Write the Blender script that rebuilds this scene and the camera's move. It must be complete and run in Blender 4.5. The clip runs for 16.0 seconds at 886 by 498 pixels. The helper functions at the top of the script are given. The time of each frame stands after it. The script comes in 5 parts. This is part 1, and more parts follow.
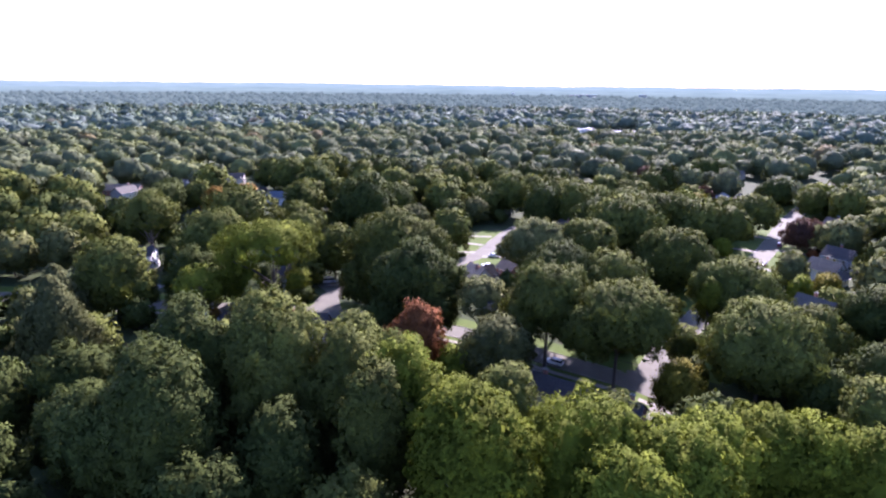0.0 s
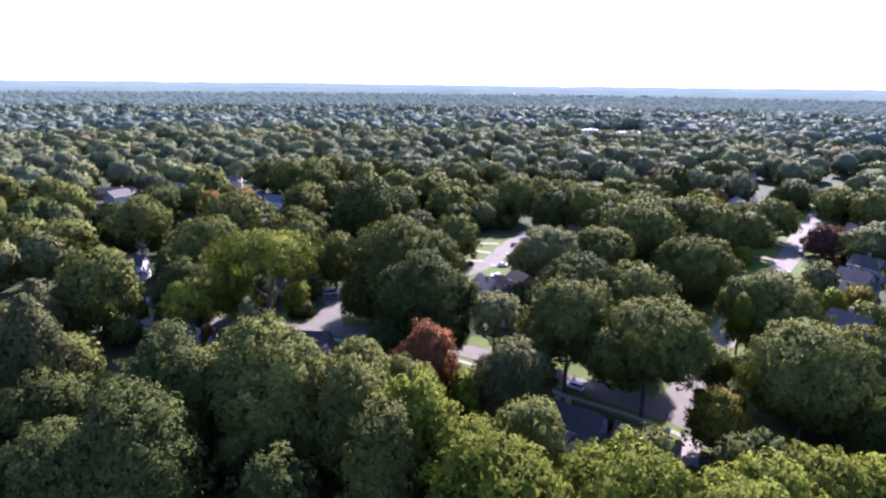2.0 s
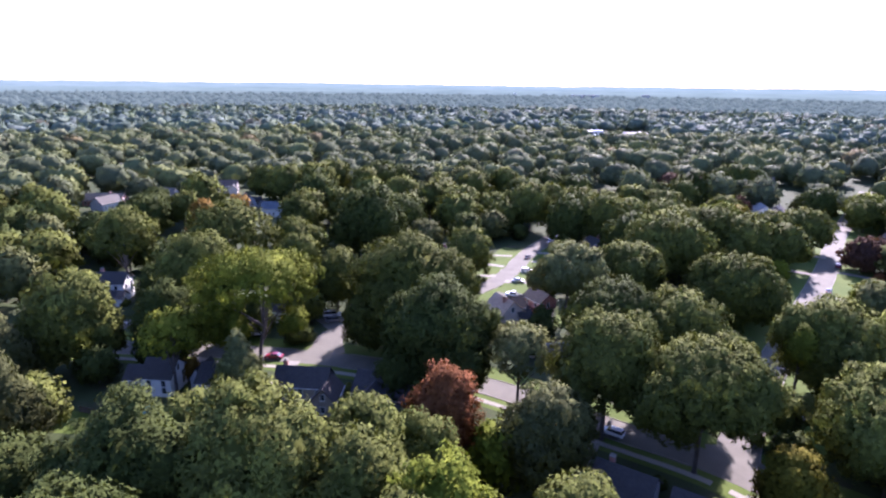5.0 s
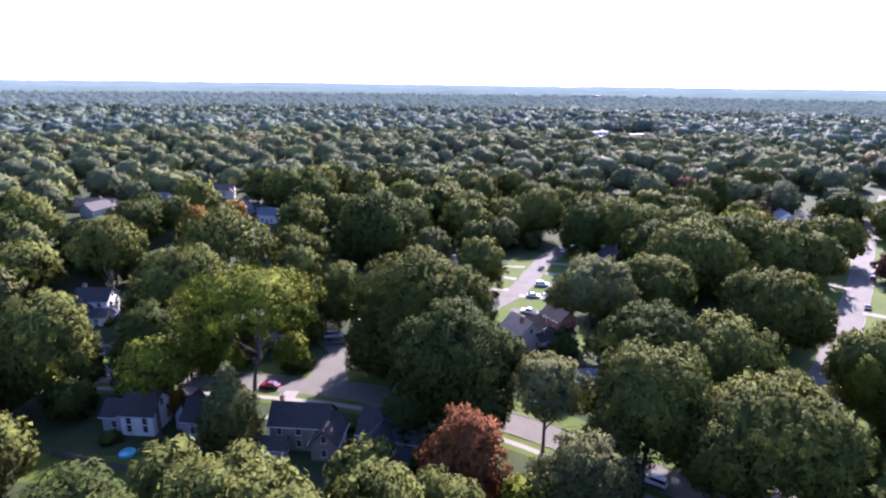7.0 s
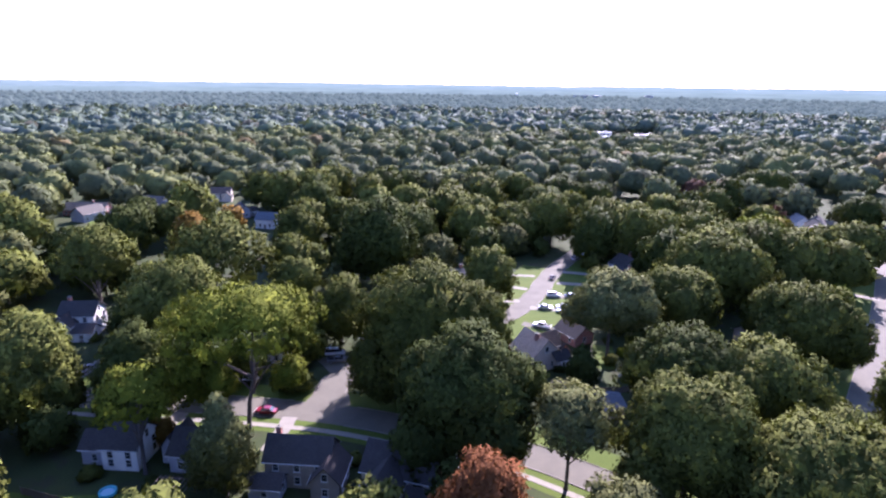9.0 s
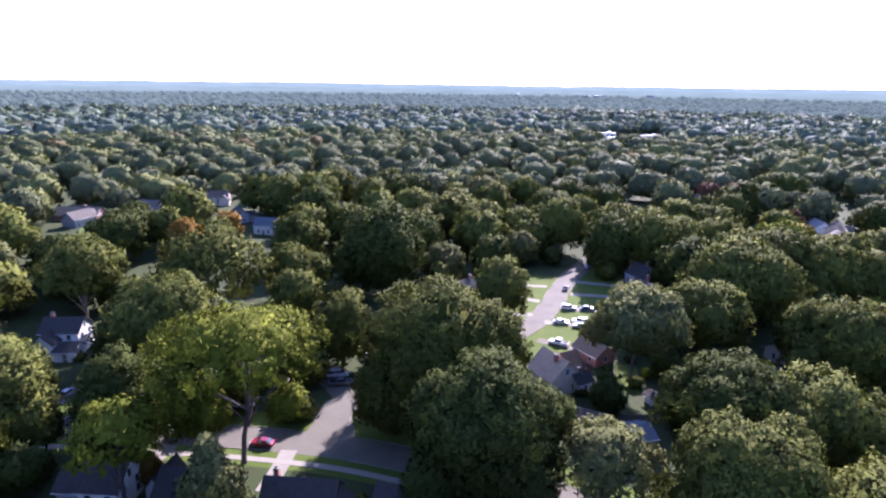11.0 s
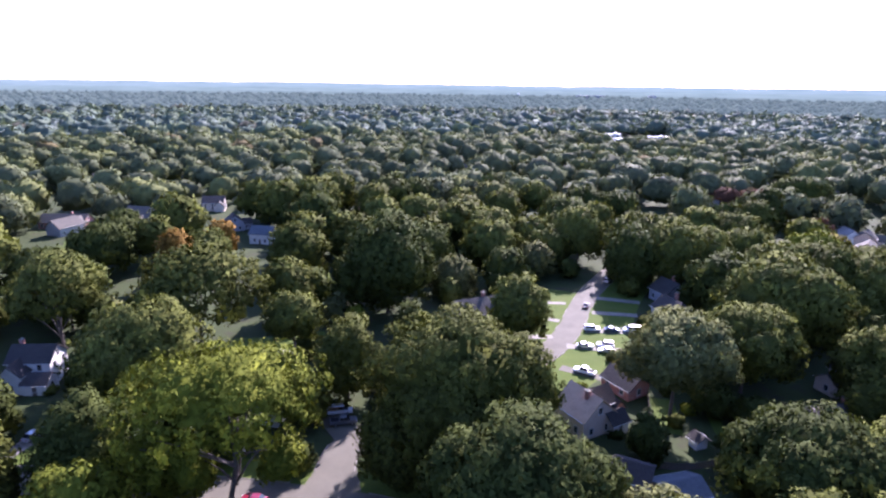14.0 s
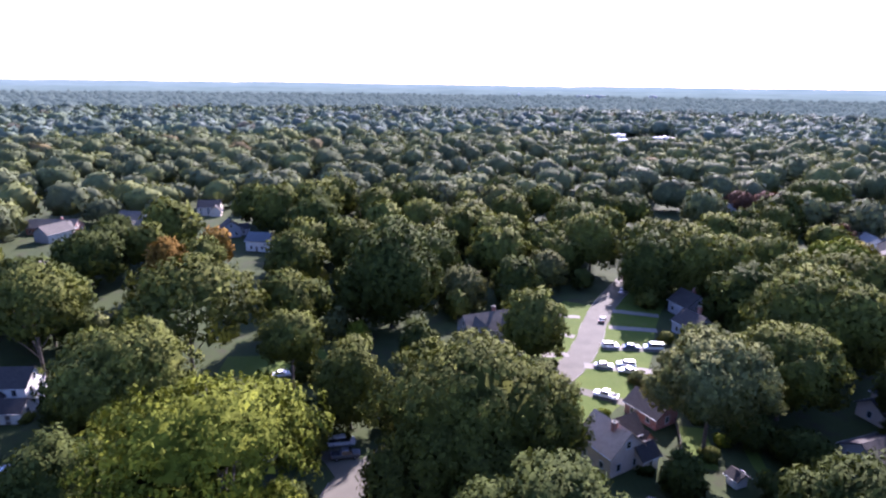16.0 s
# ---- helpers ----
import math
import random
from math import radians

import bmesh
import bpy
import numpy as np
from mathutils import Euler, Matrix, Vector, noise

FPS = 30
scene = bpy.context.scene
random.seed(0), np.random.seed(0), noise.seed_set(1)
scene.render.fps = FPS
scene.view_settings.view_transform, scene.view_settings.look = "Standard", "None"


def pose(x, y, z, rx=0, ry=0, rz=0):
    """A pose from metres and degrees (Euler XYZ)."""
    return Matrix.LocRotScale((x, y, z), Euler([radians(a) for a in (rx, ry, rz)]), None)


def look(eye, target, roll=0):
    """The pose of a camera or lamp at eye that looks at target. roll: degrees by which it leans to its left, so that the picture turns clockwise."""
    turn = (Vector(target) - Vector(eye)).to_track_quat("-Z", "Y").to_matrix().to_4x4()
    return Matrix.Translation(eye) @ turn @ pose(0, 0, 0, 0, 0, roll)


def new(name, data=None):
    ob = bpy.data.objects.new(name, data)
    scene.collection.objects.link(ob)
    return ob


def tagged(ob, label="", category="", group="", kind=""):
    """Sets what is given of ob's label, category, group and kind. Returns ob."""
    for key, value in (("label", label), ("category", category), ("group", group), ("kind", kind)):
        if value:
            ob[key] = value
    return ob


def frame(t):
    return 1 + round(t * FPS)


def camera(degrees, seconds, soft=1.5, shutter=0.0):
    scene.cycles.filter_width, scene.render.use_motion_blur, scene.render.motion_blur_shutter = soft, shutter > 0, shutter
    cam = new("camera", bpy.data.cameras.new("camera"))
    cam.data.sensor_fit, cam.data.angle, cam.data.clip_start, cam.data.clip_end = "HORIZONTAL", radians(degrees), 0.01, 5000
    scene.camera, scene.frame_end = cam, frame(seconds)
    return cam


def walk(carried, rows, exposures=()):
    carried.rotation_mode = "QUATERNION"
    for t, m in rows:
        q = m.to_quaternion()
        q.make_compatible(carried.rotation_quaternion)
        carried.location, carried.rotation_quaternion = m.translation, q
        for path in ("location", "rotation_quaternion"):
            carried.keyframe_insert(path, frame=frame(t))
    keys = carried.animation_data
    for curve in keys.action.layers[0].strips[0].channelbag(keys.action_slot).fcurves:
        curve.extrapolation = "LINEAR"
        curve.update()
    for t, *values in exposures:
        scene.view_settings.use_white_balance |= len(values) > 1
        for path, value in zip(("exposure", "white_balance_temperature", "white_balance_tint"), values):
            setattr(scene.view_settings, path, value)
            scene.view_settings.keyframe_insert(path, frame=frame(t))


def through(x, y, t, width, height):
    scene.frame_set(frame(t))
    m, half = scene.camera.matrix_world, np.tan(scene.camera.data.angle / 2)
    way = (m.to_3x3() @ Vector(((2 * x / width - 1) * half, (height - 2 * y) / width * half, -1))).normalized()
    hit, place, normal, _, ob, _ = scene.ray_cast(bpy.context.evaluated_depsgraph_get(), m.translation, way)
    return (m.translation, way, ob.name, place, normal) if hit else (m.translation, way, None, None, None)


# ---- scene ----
cam = camera(73.7, 16.0, soft=2.3)
PATH = [
    (0, (3.63, -3.16, 68.08), (-0.19, 93.07, 41.13), 0.66),
    (1, (2.04, 3.00, 68.10), (-1.76, 99.22, 41.15), 0.67),
    (2, (0.55, 8.95, 68.12), (-3.23, 105.17, 41.16), 0.68),
    (3, (-0.83, 14.69, 68.13), (-4.59, 110.91, 41.18), 0.68),
    (4.2, (-2.35, 21.31, 68.15), (-6.09, 117.53, 41.19), 0.69),
    (6.3, (-6.91, 38.39, 68.19), (-10.60, 134.61, 41.23), 0.70),
    (7.1, (-8.02, 43.10, 68.20), (-11.70, 139.33, 41.24), 0.71),
    (7.9, (-9.12, 47.56, 68.22), (-12.78, 143.78, 41.25), 0.71),
    (8.7, (-10.22, 51.75, 68.23), (-13.86, 147.98, 41.26), 0.72),
    (10.8, (-13.57, 63.72, 68.27), (-17.16, 159.94, 41.29), 0.73),
    (12, (-15.28, 70.32, 68.29), (-18.85, 166.54, 41.31), 0.73),
    (13, (-16.61, 75.68, 68.31), (-20.16, 171.91, 41.32), 0.74),
    (14, (-17.90, 81.07, 68.32), (-21.44, 177.29, 41.34), 0.75),
    (15, (-19.22, 86.59, 68.34), (-22.73, 182.82, 41.35), 0.75),
    (16, (-20.62, 92.39, 68.36), (-24.11, 188.62, 41.37), 0.76),
]
walk(cam, [(t, look(eye, target, roll)) for t, eye, target, roll in PATH],
     [(0, 2.37, 5180, 46), (6, 2.35, 5180, 46), (11, 2.30, 5180, 46), (16, 2.26, 5180, 46)])

# ---- light ----
SUN_AZ, SUN_EL = radians(20), radians(33)          # azimuth from +y towards +x
world = bpy.data.worlds.new("world")
scene.world = world
world.use_nodes = True
wn = world.node_tree
sky = wn.nodes.new("ShaderNodeTexSky")
sky.sky_type = "NISHITA"
sky.sun_disc = False
sky.sun_elevation = SUN_EL
sky.sun_rotation = SUN_AZ
sky.air_density = 1.0
sky.dust_density = 0.8
sky.ozone_density = 2.5
wn.nodes["Background"].inputs[1].default_value = 0.088
wn.links.new(sky.outputs[0], wn.nodes["Background"].inputs[0])
lamp = bpy.data.lights.new("sun", "SUN")
lamp.energy, lamp.angle, lamp.color = 5.0, radians(0.53), (1.0, 0.88, 0.68)
sun = new("sun", lamp)
sun_dir = Vector((math.sin(SUN_AZ) * math.cos(SUN_EL), math.cos(SUN_AZ) * math.cos(SUN_EL), math.sin(SUN_EL)))
sun.matrix_world = look(sun_dir * 300 + Vector((0, 150, 0)), (0, 150, 0))


# ---- materials ----
def material(name, rough=0.8, metal=0.0, spec=0.3):
    m = bpy.data.materials.new(name)
    m.use_nodes = True
    b = m.node_tree.nodes["Principled BSDF"]
    b.inputs["Roughness"].default_value = rough
    b.inputs["Metallic"].default_value = metal
    b.inputs["Specular IOR Level"].default_value = spec
    return m, m.node_tree, b


def noise_node(nt, scale, detail=4.0, coords=None, rough=0.55):
    n = nt.nodes.new("ShaderNodeTexNoise")
    n.inputs["Scale"].default_value = scale
    n.inputs["Detail"].default_value = detail
    n.inputs["Roughness"].default_value = rough
    if coords is not None:
        nt.links.new(coords, n.inputs["Vector"])
    return n


def ramp(nt, src, stops):
    r = nt.nodes.new("ShaderNodeValToRGB")
    while len(r.color_ramp.elements) < len(stops):
        r.color_ramp.elements.new(0.5)
    for e, (p, c) in zip(r.color_ramp.elements, stops):
        e.position, e.color = p, (*c, 1)
    nt.links.new(src, r.inputs[0])
    return r


def mix(nt, fac, a, b, mode="MIX"):
    m = nt.nodes.new("ShaderNodeMix")
    m.data_type, m.blend_type = "RGBA", mode
    for sock, v in ((m.inputs[0], fac), (m.inputs[6], a), (m.inputs[7], b)):
        if isinstance(v, bpy.types.NodeSocket):
            nt.links.new(v, sock)
        elif isinstance(v, (int, float)):
            sock.default_value = v
        else:
            sock.default_value = (*v, 1)
    return m.outputs[2]


def world_pos(nt):
    return nt.nodes.new("ShaderNodeNewGeometry").outputs["Position"]


def surface(name, dark, light, scale, fine, rough=0.85, bump=0.3, bump_scale=None, spec=0.3, metal=0.0, stain=0.0):
    """Two scales of variation between two colours, with a fine relief."""
    m, nt, b = material(name, rough, metal, spec)
    p = nt.nodes.new("ShaderNodeTexCoord").outputs["Object"]
    big, small = noise_node(nt, scale, 5, p), noise_node(nt, fine, 3, p)
    base = ramp(nt, big.outputs[0], ((0.32, dark), (0.68, light))).outputs[0]
    col = mix(nt, 0.45, base, ramp(nt, small.outputs[0], ((0.3, dark), (0.7, light))).outputs[0])
    if stain:
        st = noise_node(nt, scale * 0.35, 6, p, 0.65)
        col = mix(nt, ramp(nt, st.outputs[0], ((0.5, (0, 0, 0)), (0.75, (stain,) * 3))).outputs[0], col, tuple(c * 0.45 for c in dark))
    nt.links.new(col, b.inputs["Base Color"])
    if bump:
        bn = nt.nodes.new("ShaderNodeBump")
        bn.inputs["Strength"].default_value = bump
        bn.inputs["Distance"].default_value = 0.03
        src = noise_node(nt, bump_scale or fine, 3, p)
        nt.links.new(src.outputs[0], bn.inputs["Height"])
        nt.links.new(bn.outputs[0], b.inputs["Normal"])
    return m


def foliage(name, dark, light, through=0.13, gloss=0.02, tip=None):
    """Leaves: colour by clump, by tree and by place; some light passes through."""
    m, nt, b = material(name, 0.75, 0, gloss)
    geo = nt.nodes.new("ShaderNodeNewGeometry")
    info = nt.nodes.new("ShaderNodeObjectInfo")
    n = noise_node(nt, 0.22, 3, geo.outputs["Position"])
    base = ramp(nt, n.outputs[0], ((0.3, dark), (0.7, light))).outputs[0]
    isl = ramp(nt, geo.outputs["Random Per Island"], ((0.0, tuple(c * 0.75 for c in dark)), (0.55, tuple((c + d) / 2 for c, d in zip(dark, light))), (1.0, tip or tuple(c * k for c, k in zip(light, (1.14, 1.12, 1.0)))))).outputs[0]
    col = mix(nt, 0.5, base, isl)
    hs = nt.nodes.new("ShaderNodeHueSaturation")
    mp = nt.nodes.new("ShaderNodeMapRange")
    nt.links.new(info.outputs["Random"], mp.inputs[0])
    mp.inputs[3].default_value, mp.inputs[4].default_value = 0.82, 1.2
    nt.links.new(mp.outputs[0], hs.inputs["Value"])
    nt.links.new(col, hs.inputs["Color"])
    nt.links.new(hs.outputs[0], b.inputs["Base Color"])
    tr = nt.nodes.new("ShaderNodeBsdfTranslucent")
    nt.links.new(mix(nt, 1.0, hs.outputs[0], (1.25, 1.3, 0.75), "MULTIPLY"), tr.inputs[0])
    ms = nt.nodes.new("ShaderNodeMixShader")
    ms.inputs[0].default_value = through
    nt.links.new(b.outputs[0], ms.inputs[1])
    nt.links.new(tr.outputs[0], ms.inputs[2])
    nt.links.new(ms.outputs[0], nt.nodes["Material Output"].inputs[0])
    return m


LEAF = {
    "green": foliage("leaves_green", (0.050, 0.056, 0.015), (0.102, 0.116, 0.023)),
    "olive": foliage("leaves_olive", (0.053, 0.063, 0.007), (0.101, 0.116, 0.013)),
    "lime": foliage("leaves_lime", (0.063, 0.077, 0.008), (0.119, 0.140, 0.013)),
    "dark": foliage("leaves_dark", (0.028, 0.038, 0.010), (0.058, 0.071, 0.017)),
    "grey": foliage("leaves_grey", (0.056, 0.063, 0.023), (0.124, 0.131, 0.044)),
    "blue": foliage("needles_blue", (0.044, 0.049, 0.018), (0.086, 0.093, 0.033)),
    "red": foliage("leaves_red", (0.109, 0.046, 0.017), (0.218, 0.090, 0.034)),
    "rust": foliage("leaves_rust", (0.065, 0.060, 0.007), (0.129, 0.114, 0.015)),
    "plum": foliage("leaves_plum", (0.044, 0.025, 0.017), (0.084, 0.046, 0.029)),
    "orange": foliage("leaves_orange", (0.094, 0.060, 0.013), (0.183, 0.104, 0.018)),
}
# Paler, greyer copies of the leaf colours: distance haze is in the colour.
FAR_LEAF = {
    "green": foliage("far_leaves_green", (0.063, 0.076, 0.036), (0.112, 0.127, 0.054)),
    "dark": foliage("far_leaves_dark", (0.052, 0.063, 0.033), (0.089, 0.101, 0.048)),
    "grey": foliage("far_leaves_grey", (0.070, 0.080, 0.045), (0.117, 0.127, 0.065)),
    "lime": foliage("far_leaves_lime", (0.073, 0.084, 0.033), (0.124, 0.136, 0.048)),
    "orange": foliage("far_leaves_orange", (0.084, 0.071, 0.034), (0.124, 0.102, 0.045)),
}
# Bluer copies again for the farthest crowns, with more haze painted in.
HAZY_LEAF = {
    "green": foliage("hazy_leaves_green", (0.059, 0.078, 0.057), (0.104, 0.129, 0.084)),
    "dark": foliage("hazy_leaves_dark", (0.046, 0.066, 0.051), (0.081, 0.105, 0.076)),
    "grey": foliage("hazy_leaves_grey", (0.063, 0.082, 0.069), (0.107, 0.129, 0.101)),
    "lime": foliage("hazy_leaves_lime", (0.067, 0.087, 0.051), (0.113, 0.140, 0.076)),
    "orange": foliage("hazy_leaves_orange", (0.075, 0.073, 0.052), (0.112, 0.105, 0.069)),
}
BARK = surface("bark", (0.035, 0.028, 0.022), (0.10, 0.085, 0.07), 2.0, 14, 0.95, 0.8)
ASPHALT = surface("asphalt", (0.072, 0.067, 0.046), (0.104, 0.097, 0.067), 0.25, 9, 0.9, 0.3, 30, stain=0.35)
CONCRETE = surface("concrete", (0.155, 0.145, 0.112), (0.225, 0.21, 0.162), 0.6, 12, 0.9, 0.25, stain=0.3)
DRIVE = surface("driveway_concrete", (0.135, 0.125, 0.098), (0.205, 0.19, 0.15), 0.5, 10, 0.9, 0.25, stain=0.35)


def grass_material(name, dark, light, bare, lo, hi):
    """Turf in two scales of green, worn through to bare earth and litter between lo and hi."""
    m, nt, b = material(name, 0.95, 0, 0.1)
    p = world_pos(nt)
    big, small, worn = noise_node(nt, 0.09, 4, p), noise_node(nt, 2.2, 4, p), noise_node(nt, 0.16, 5, p, 0.65)
    base = mix(nt, 0.5, ramp(nt, big.outputs[0], ((0.35, dark), (0.65, light))).outputs[0], ramp(nt, small.outputs[0], ((0.3, dark), (0.7, light))).outputs[0])
    k = ramp(nt, worn.outputs[0], ((lo, (0, 0, 0)), (hi, (1, 1, 1)))).outputs[0]
    nt.links.new(mix(nt, k, base, bare), b.inputs["Base Color"])
    bn = nt.nodes.new("ShaderNodeBump")
    bn.inputs["Strength"].default_value, bn.inputs["Distance"].default_value = 0.6, 0.06
    nt.links.new(noise_node(nt, 7, 3, p).outputs[0], bn.inputs["Height"])
    nt.links.new(bn.outputs[0], b.inputs["Normal"])
    return m


# Sparse grass and litter, kept dark to stand for tree shade as well.
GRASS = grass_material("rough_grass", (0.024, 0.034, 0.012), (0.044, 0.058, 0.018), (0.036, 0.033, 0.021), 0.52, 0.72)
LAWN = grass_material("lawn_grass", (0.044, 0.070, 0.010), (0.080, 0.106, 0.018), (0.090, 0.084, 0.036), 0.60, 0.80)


# ---- mesh helpers ----
def mesh_object(name, verts, faces, mats, parent=None, label="", index=None, smooth=False):
    me = bpy.data.meshes.new(name)
    me.from_pydata([tuple(v) for v in verts], [], [tuple(f) for f in faces])
    for m in mats if isinstance(mats, (list, tuple)) else [mats]:
        me.materials.append(m)
    if index is not None:
        me.polygons.foreach_set("material_index", index)
    if smooth:
        me.polygons.foreach_set("use_smooth", [True] * len(me.polygons))
    ob = new(name, me)
    if parent is not None:
        ob.parent = parent
    if label:
        ob["label"] = label
    return ob


def part(name, bm, mat, parent, label=""):
    """Links a bmesh as one mesh under a thing."""
    me = bpy.data.meshes.new(name)
    bmesh.ops.recalc_face_normals(bm, faces=bm.faces)
    bm.to_mesh(me)
    bm.free()
    me.materials.append(mat)
    ob = new(name, me)
    ob.parent = parent
    if label:
        ob["label"] = label
    return ob


def tris_mesh(name, co, tris, mats, matidx=None, smooth=True, nrm=None):
    """A fast mesh of triangles from arrays; nrm: the way each vertex faces in a soft leafy mass."""
    co = np.asarray(co, dtype=np.float32).reshape(-1, 3)
    tris = np.asarray(tris, dtype=np.int32).reshape(-1, 3)
    me = bpy.data.meshes.new(name)
    me.vertices.add(len(co))
    me.vertices.foreach_set("co", co.ravel())
    me.loops.add(len(tris) * 3)
    me.loops.foreach_set("vertex_index", tris.ravel())
    me.polygons.add(len(tris))
    me.polygons.foreach_set("loop_start", np.arange(len(tris), dtype=np.int32) * 3)
    for m in mats:
        me.materials.append(m)
    if matidx is not None:
        me.polygons.foreach_set("material_index", np.asarray(matidx, dtype=np.int32))
    me.polygons.foreach_set("use_smooth", np.full(len(tris), smooth))
    me.update(calc_edges=True)
    if nrm is not None:
        nrm = np.asarray(nrm, dtype=np.float32)
        nrm = nrm / np.maximum(np.linalg.norm(nrm, axis=1, keepdims=True), 1e-6)
        me.attributes.new("custom_normal", "FLOAT_VECTOR", "POINT").data.foreach_set("vector", nrm.ravel())
    return me


def ico(sub):
    bm = bmesh.new()
    bmesh.ops.create_icosphere(bm, subdivisions=sub, radius=1)
    v = np.array([x.co[:] for x in bm.verts])
    f = np.array([[x.index for x in q.verts] for q in bm.faces])
    bm.free()
    return v, f


ICO1, ICO2, ICO3 = ico(1), ico(2), ico(3)


def leaf_sprays(pos, nrm, size, rng, along=None):
    """Small pointed leaf sprays at pos that face about along nrm, their tips towards along: one triangle each."""
    n = len(pos)
    nrm = nrm / np.linalg.norm(nrm, axis=1, keepdims=True)
    a = np.cross(nrm, rng.normal(size=(n, 3))) if along is None else along - nrm * (along * nrm).sum(1, keepdims=True)
    a /= np.maximum(np.linalg.norm(a, axis=1, keepdims=True), 1e-6)
    b = np.cross(nrm, a)
    s = size * rng.uniform(0.6, 1.4, (n, 1))
    w = s * rng.uniform(0.42, 0.8, (n, 1))
    q = np.stack([pos - a * s * 0.7 + b * w, pos - a * s * rng.uniform(0.3, 0.9, (n, 1)) - b * w, pos + a * s * 1.1 - nrm * s * 0.2], axis=1)
    return q.reshape(-1, 3)


def tube(path, radii, sides=7):
    path = np.asarray(path, float)
    vs, fs = [], []
    for i, (p, r) in enumerate(zip(path, radii)):
        d = path[min(i + 1, len(path) - 1)] - path[max(i - 1, 0)]
        d /= np.linalg.norm(d) + 1e-9
        u = np.cross(d, (0.3, 1, 0.1))
        u /= np.linalg.norm(u)
        w = np.cross(d, u)
        for k in range(sides):
            t = 2 * math.pi * k / sides
            vs.append(p + r * (u * math.cos(t) + w * math.sin(t)))
    for i in range(len(path) - 1):
        for k in range(sides):
            a, b = i * sides + k, i * sides + (k + 1) % sides
            fs.append((a, b, b + sides, a + sides))
    fs.append(tuple(range((len(path) - 1) * sides, len(path) * sides)))
    return vs, fs


def spread(n, rng, bottom=-0.72):
    """n ways spread evenly over a ball, down to the given height."""
    i = np.arange(n) + 0.5
    cz = 1 - (1 - bottom) * i / n
    th = i * 2.39996 + rng.uniform(0, 6.3)
    sr = np.sqrt(np.clip(1 - cz ** 2, 0.0, 1))
    u = np.stack([sr * np.cos(th), sr * np.sin(th), cz], 1) + rng.normal(0, 0.9 / math.sqrt(n), (n, 3))
    return u / np.linalg.norm(u, axis=1, keepdims=True)


def crown_data(rng, radius, low, top, shape, card, cover, nboughs, twig=1.0):
    """Leaf triangles and the shaded inner mass of one crown, as one vertex and one triangle array, and the boughs' ends.
    Boughs swell out of the crown with creases between them; twig clusters cover them, and each carries leaf sprays that point outwards and up."""
    share = 0.34 if shape in ("umbrella", "dome") else 0.42
    mid = low + (top - low) * share
    up, down = top - mid, mid - low
    floor = -0.30 if shape == "umbrella" else -0.80
    bd = spread(nboughs, rng, floor)
    breach = rng.uniform(0.88, 1.20, nboughs)
    gap = math.sqrt(2 * math.pi * (1 - floor) / nboughs)

    def place(d, depth):
        dots = d @ bd.T
        k = dots.argmax(1)
        a = np.arccos(np.clip(dots[np.arange(len(d)), k], -1, 1)) / gap
        r = breach[k] * (1.05 - 0.58 * np.minimum(a, 1.0) ** 2) * depth
        wide = np.where(d[:, 2] < 0, np.maximum(1 - d[:, 2] ** 2, 0.25) ** -0.3, 1.0)      # boughs hang low and wide
        p = np.stack([d[:, 0] * radius * r * wide, d[:, 1] * radius * r * wide, mid + d[:, 2] * np.where(d[:, 2] > 0, up, down) * np.minimum(r, 1.0)], 1)
        if shape == "cone":
            h = np.clip((top - p[:, 2]) / (top - low), 0.03, 1)
            p[:, :2] *= (0.16 + 1.0 * h)[:, None]
        n = d * np.array((1, 1, 1.0)) + 1.1 * (d - bd[k])
        return p, n / np.linalg.norm(n, axis=1, keepdims=True)

    shell = 2 * math.pi * (1 - floor) * ((radius * radius + 2 * radius * (top - low) * 0.5) / 3)
    tr0 = min(twig, radius * 0.16) * (1 + card * 0.15)
    m = int(shell / (tr0 * tr0 * 2.0))
    d = spread(m, rng, floor)
    tc, tn = place(d, rng.uniform(0.82, 1.07, m))
    tr = tr0 * rng.uniform(0.55, 1.45, m)
    tc -= tn * tr[:, None] * 0.5
    far = card > 1.5                     # far off, the leafy masses carry the shape and the sprays only fringe them
    count = np.maximum(0.6 if far else 3, (0.25 if card > 3 else 0.55 if far else 1.0) * (4 * math.pi * tr ** 2 / (card * card) * 0.30 * cover))
    count = (count + rng.uniform(0, 1, m)).astype(int) if far else count.astype(int)
    w = np.repeat(np.arange(m), count)
    e = rng.normal(size=(len(w), 3)) + 0.9 * tn[w] + np.array((0, 0, 0.15))
    e /= np.linalg.norm(e, axis=1, keepdims=True)
    pos = tc[w] + e * (tr[w] * rng.uniform(0.4, 1.35, len(w)))[:, None]
    way = 0.6 * e + 0.4 * tn[w] + np.array((0, 0, 0.45)) + rng.normal(0, 0.35, e.shape)
    face = e + 0.4 * tn[w] + rng.normal(0, 0.5, e.shape)
    q = leaf_sprays(pos, face, card, rng, way)
    ke, kd, kn = (0.50, 0.45, 0.22) if card < 0.9 else (0.22, 0.75, 0.10)
    soft = ke * e + 0.40 * tn[w] + kd * d[w] - np.array((0, 0, 0.45)) * (1 - np.clip(d[w, 2:], 0, 1)) + rng.normal(0, kn, e.shape)
    # large inner sprays that close the crown behind the outer leaves
    m2 = int(shell / (tr0 * tr0) * (0.05 if far else 0.62) * min(cover, 1))
    d2 = spread(m2, rng, floor)
    p2, n2 = place(d2, rng.uniform(0.80, 0.92, m2))
    q2 = leaf_sprays(p2, n2 + rng.normal(0, 0.35, n2.shape), tr0 * 0.6, rng)
    inner = ICO3 if card < 0.6 else ICO2
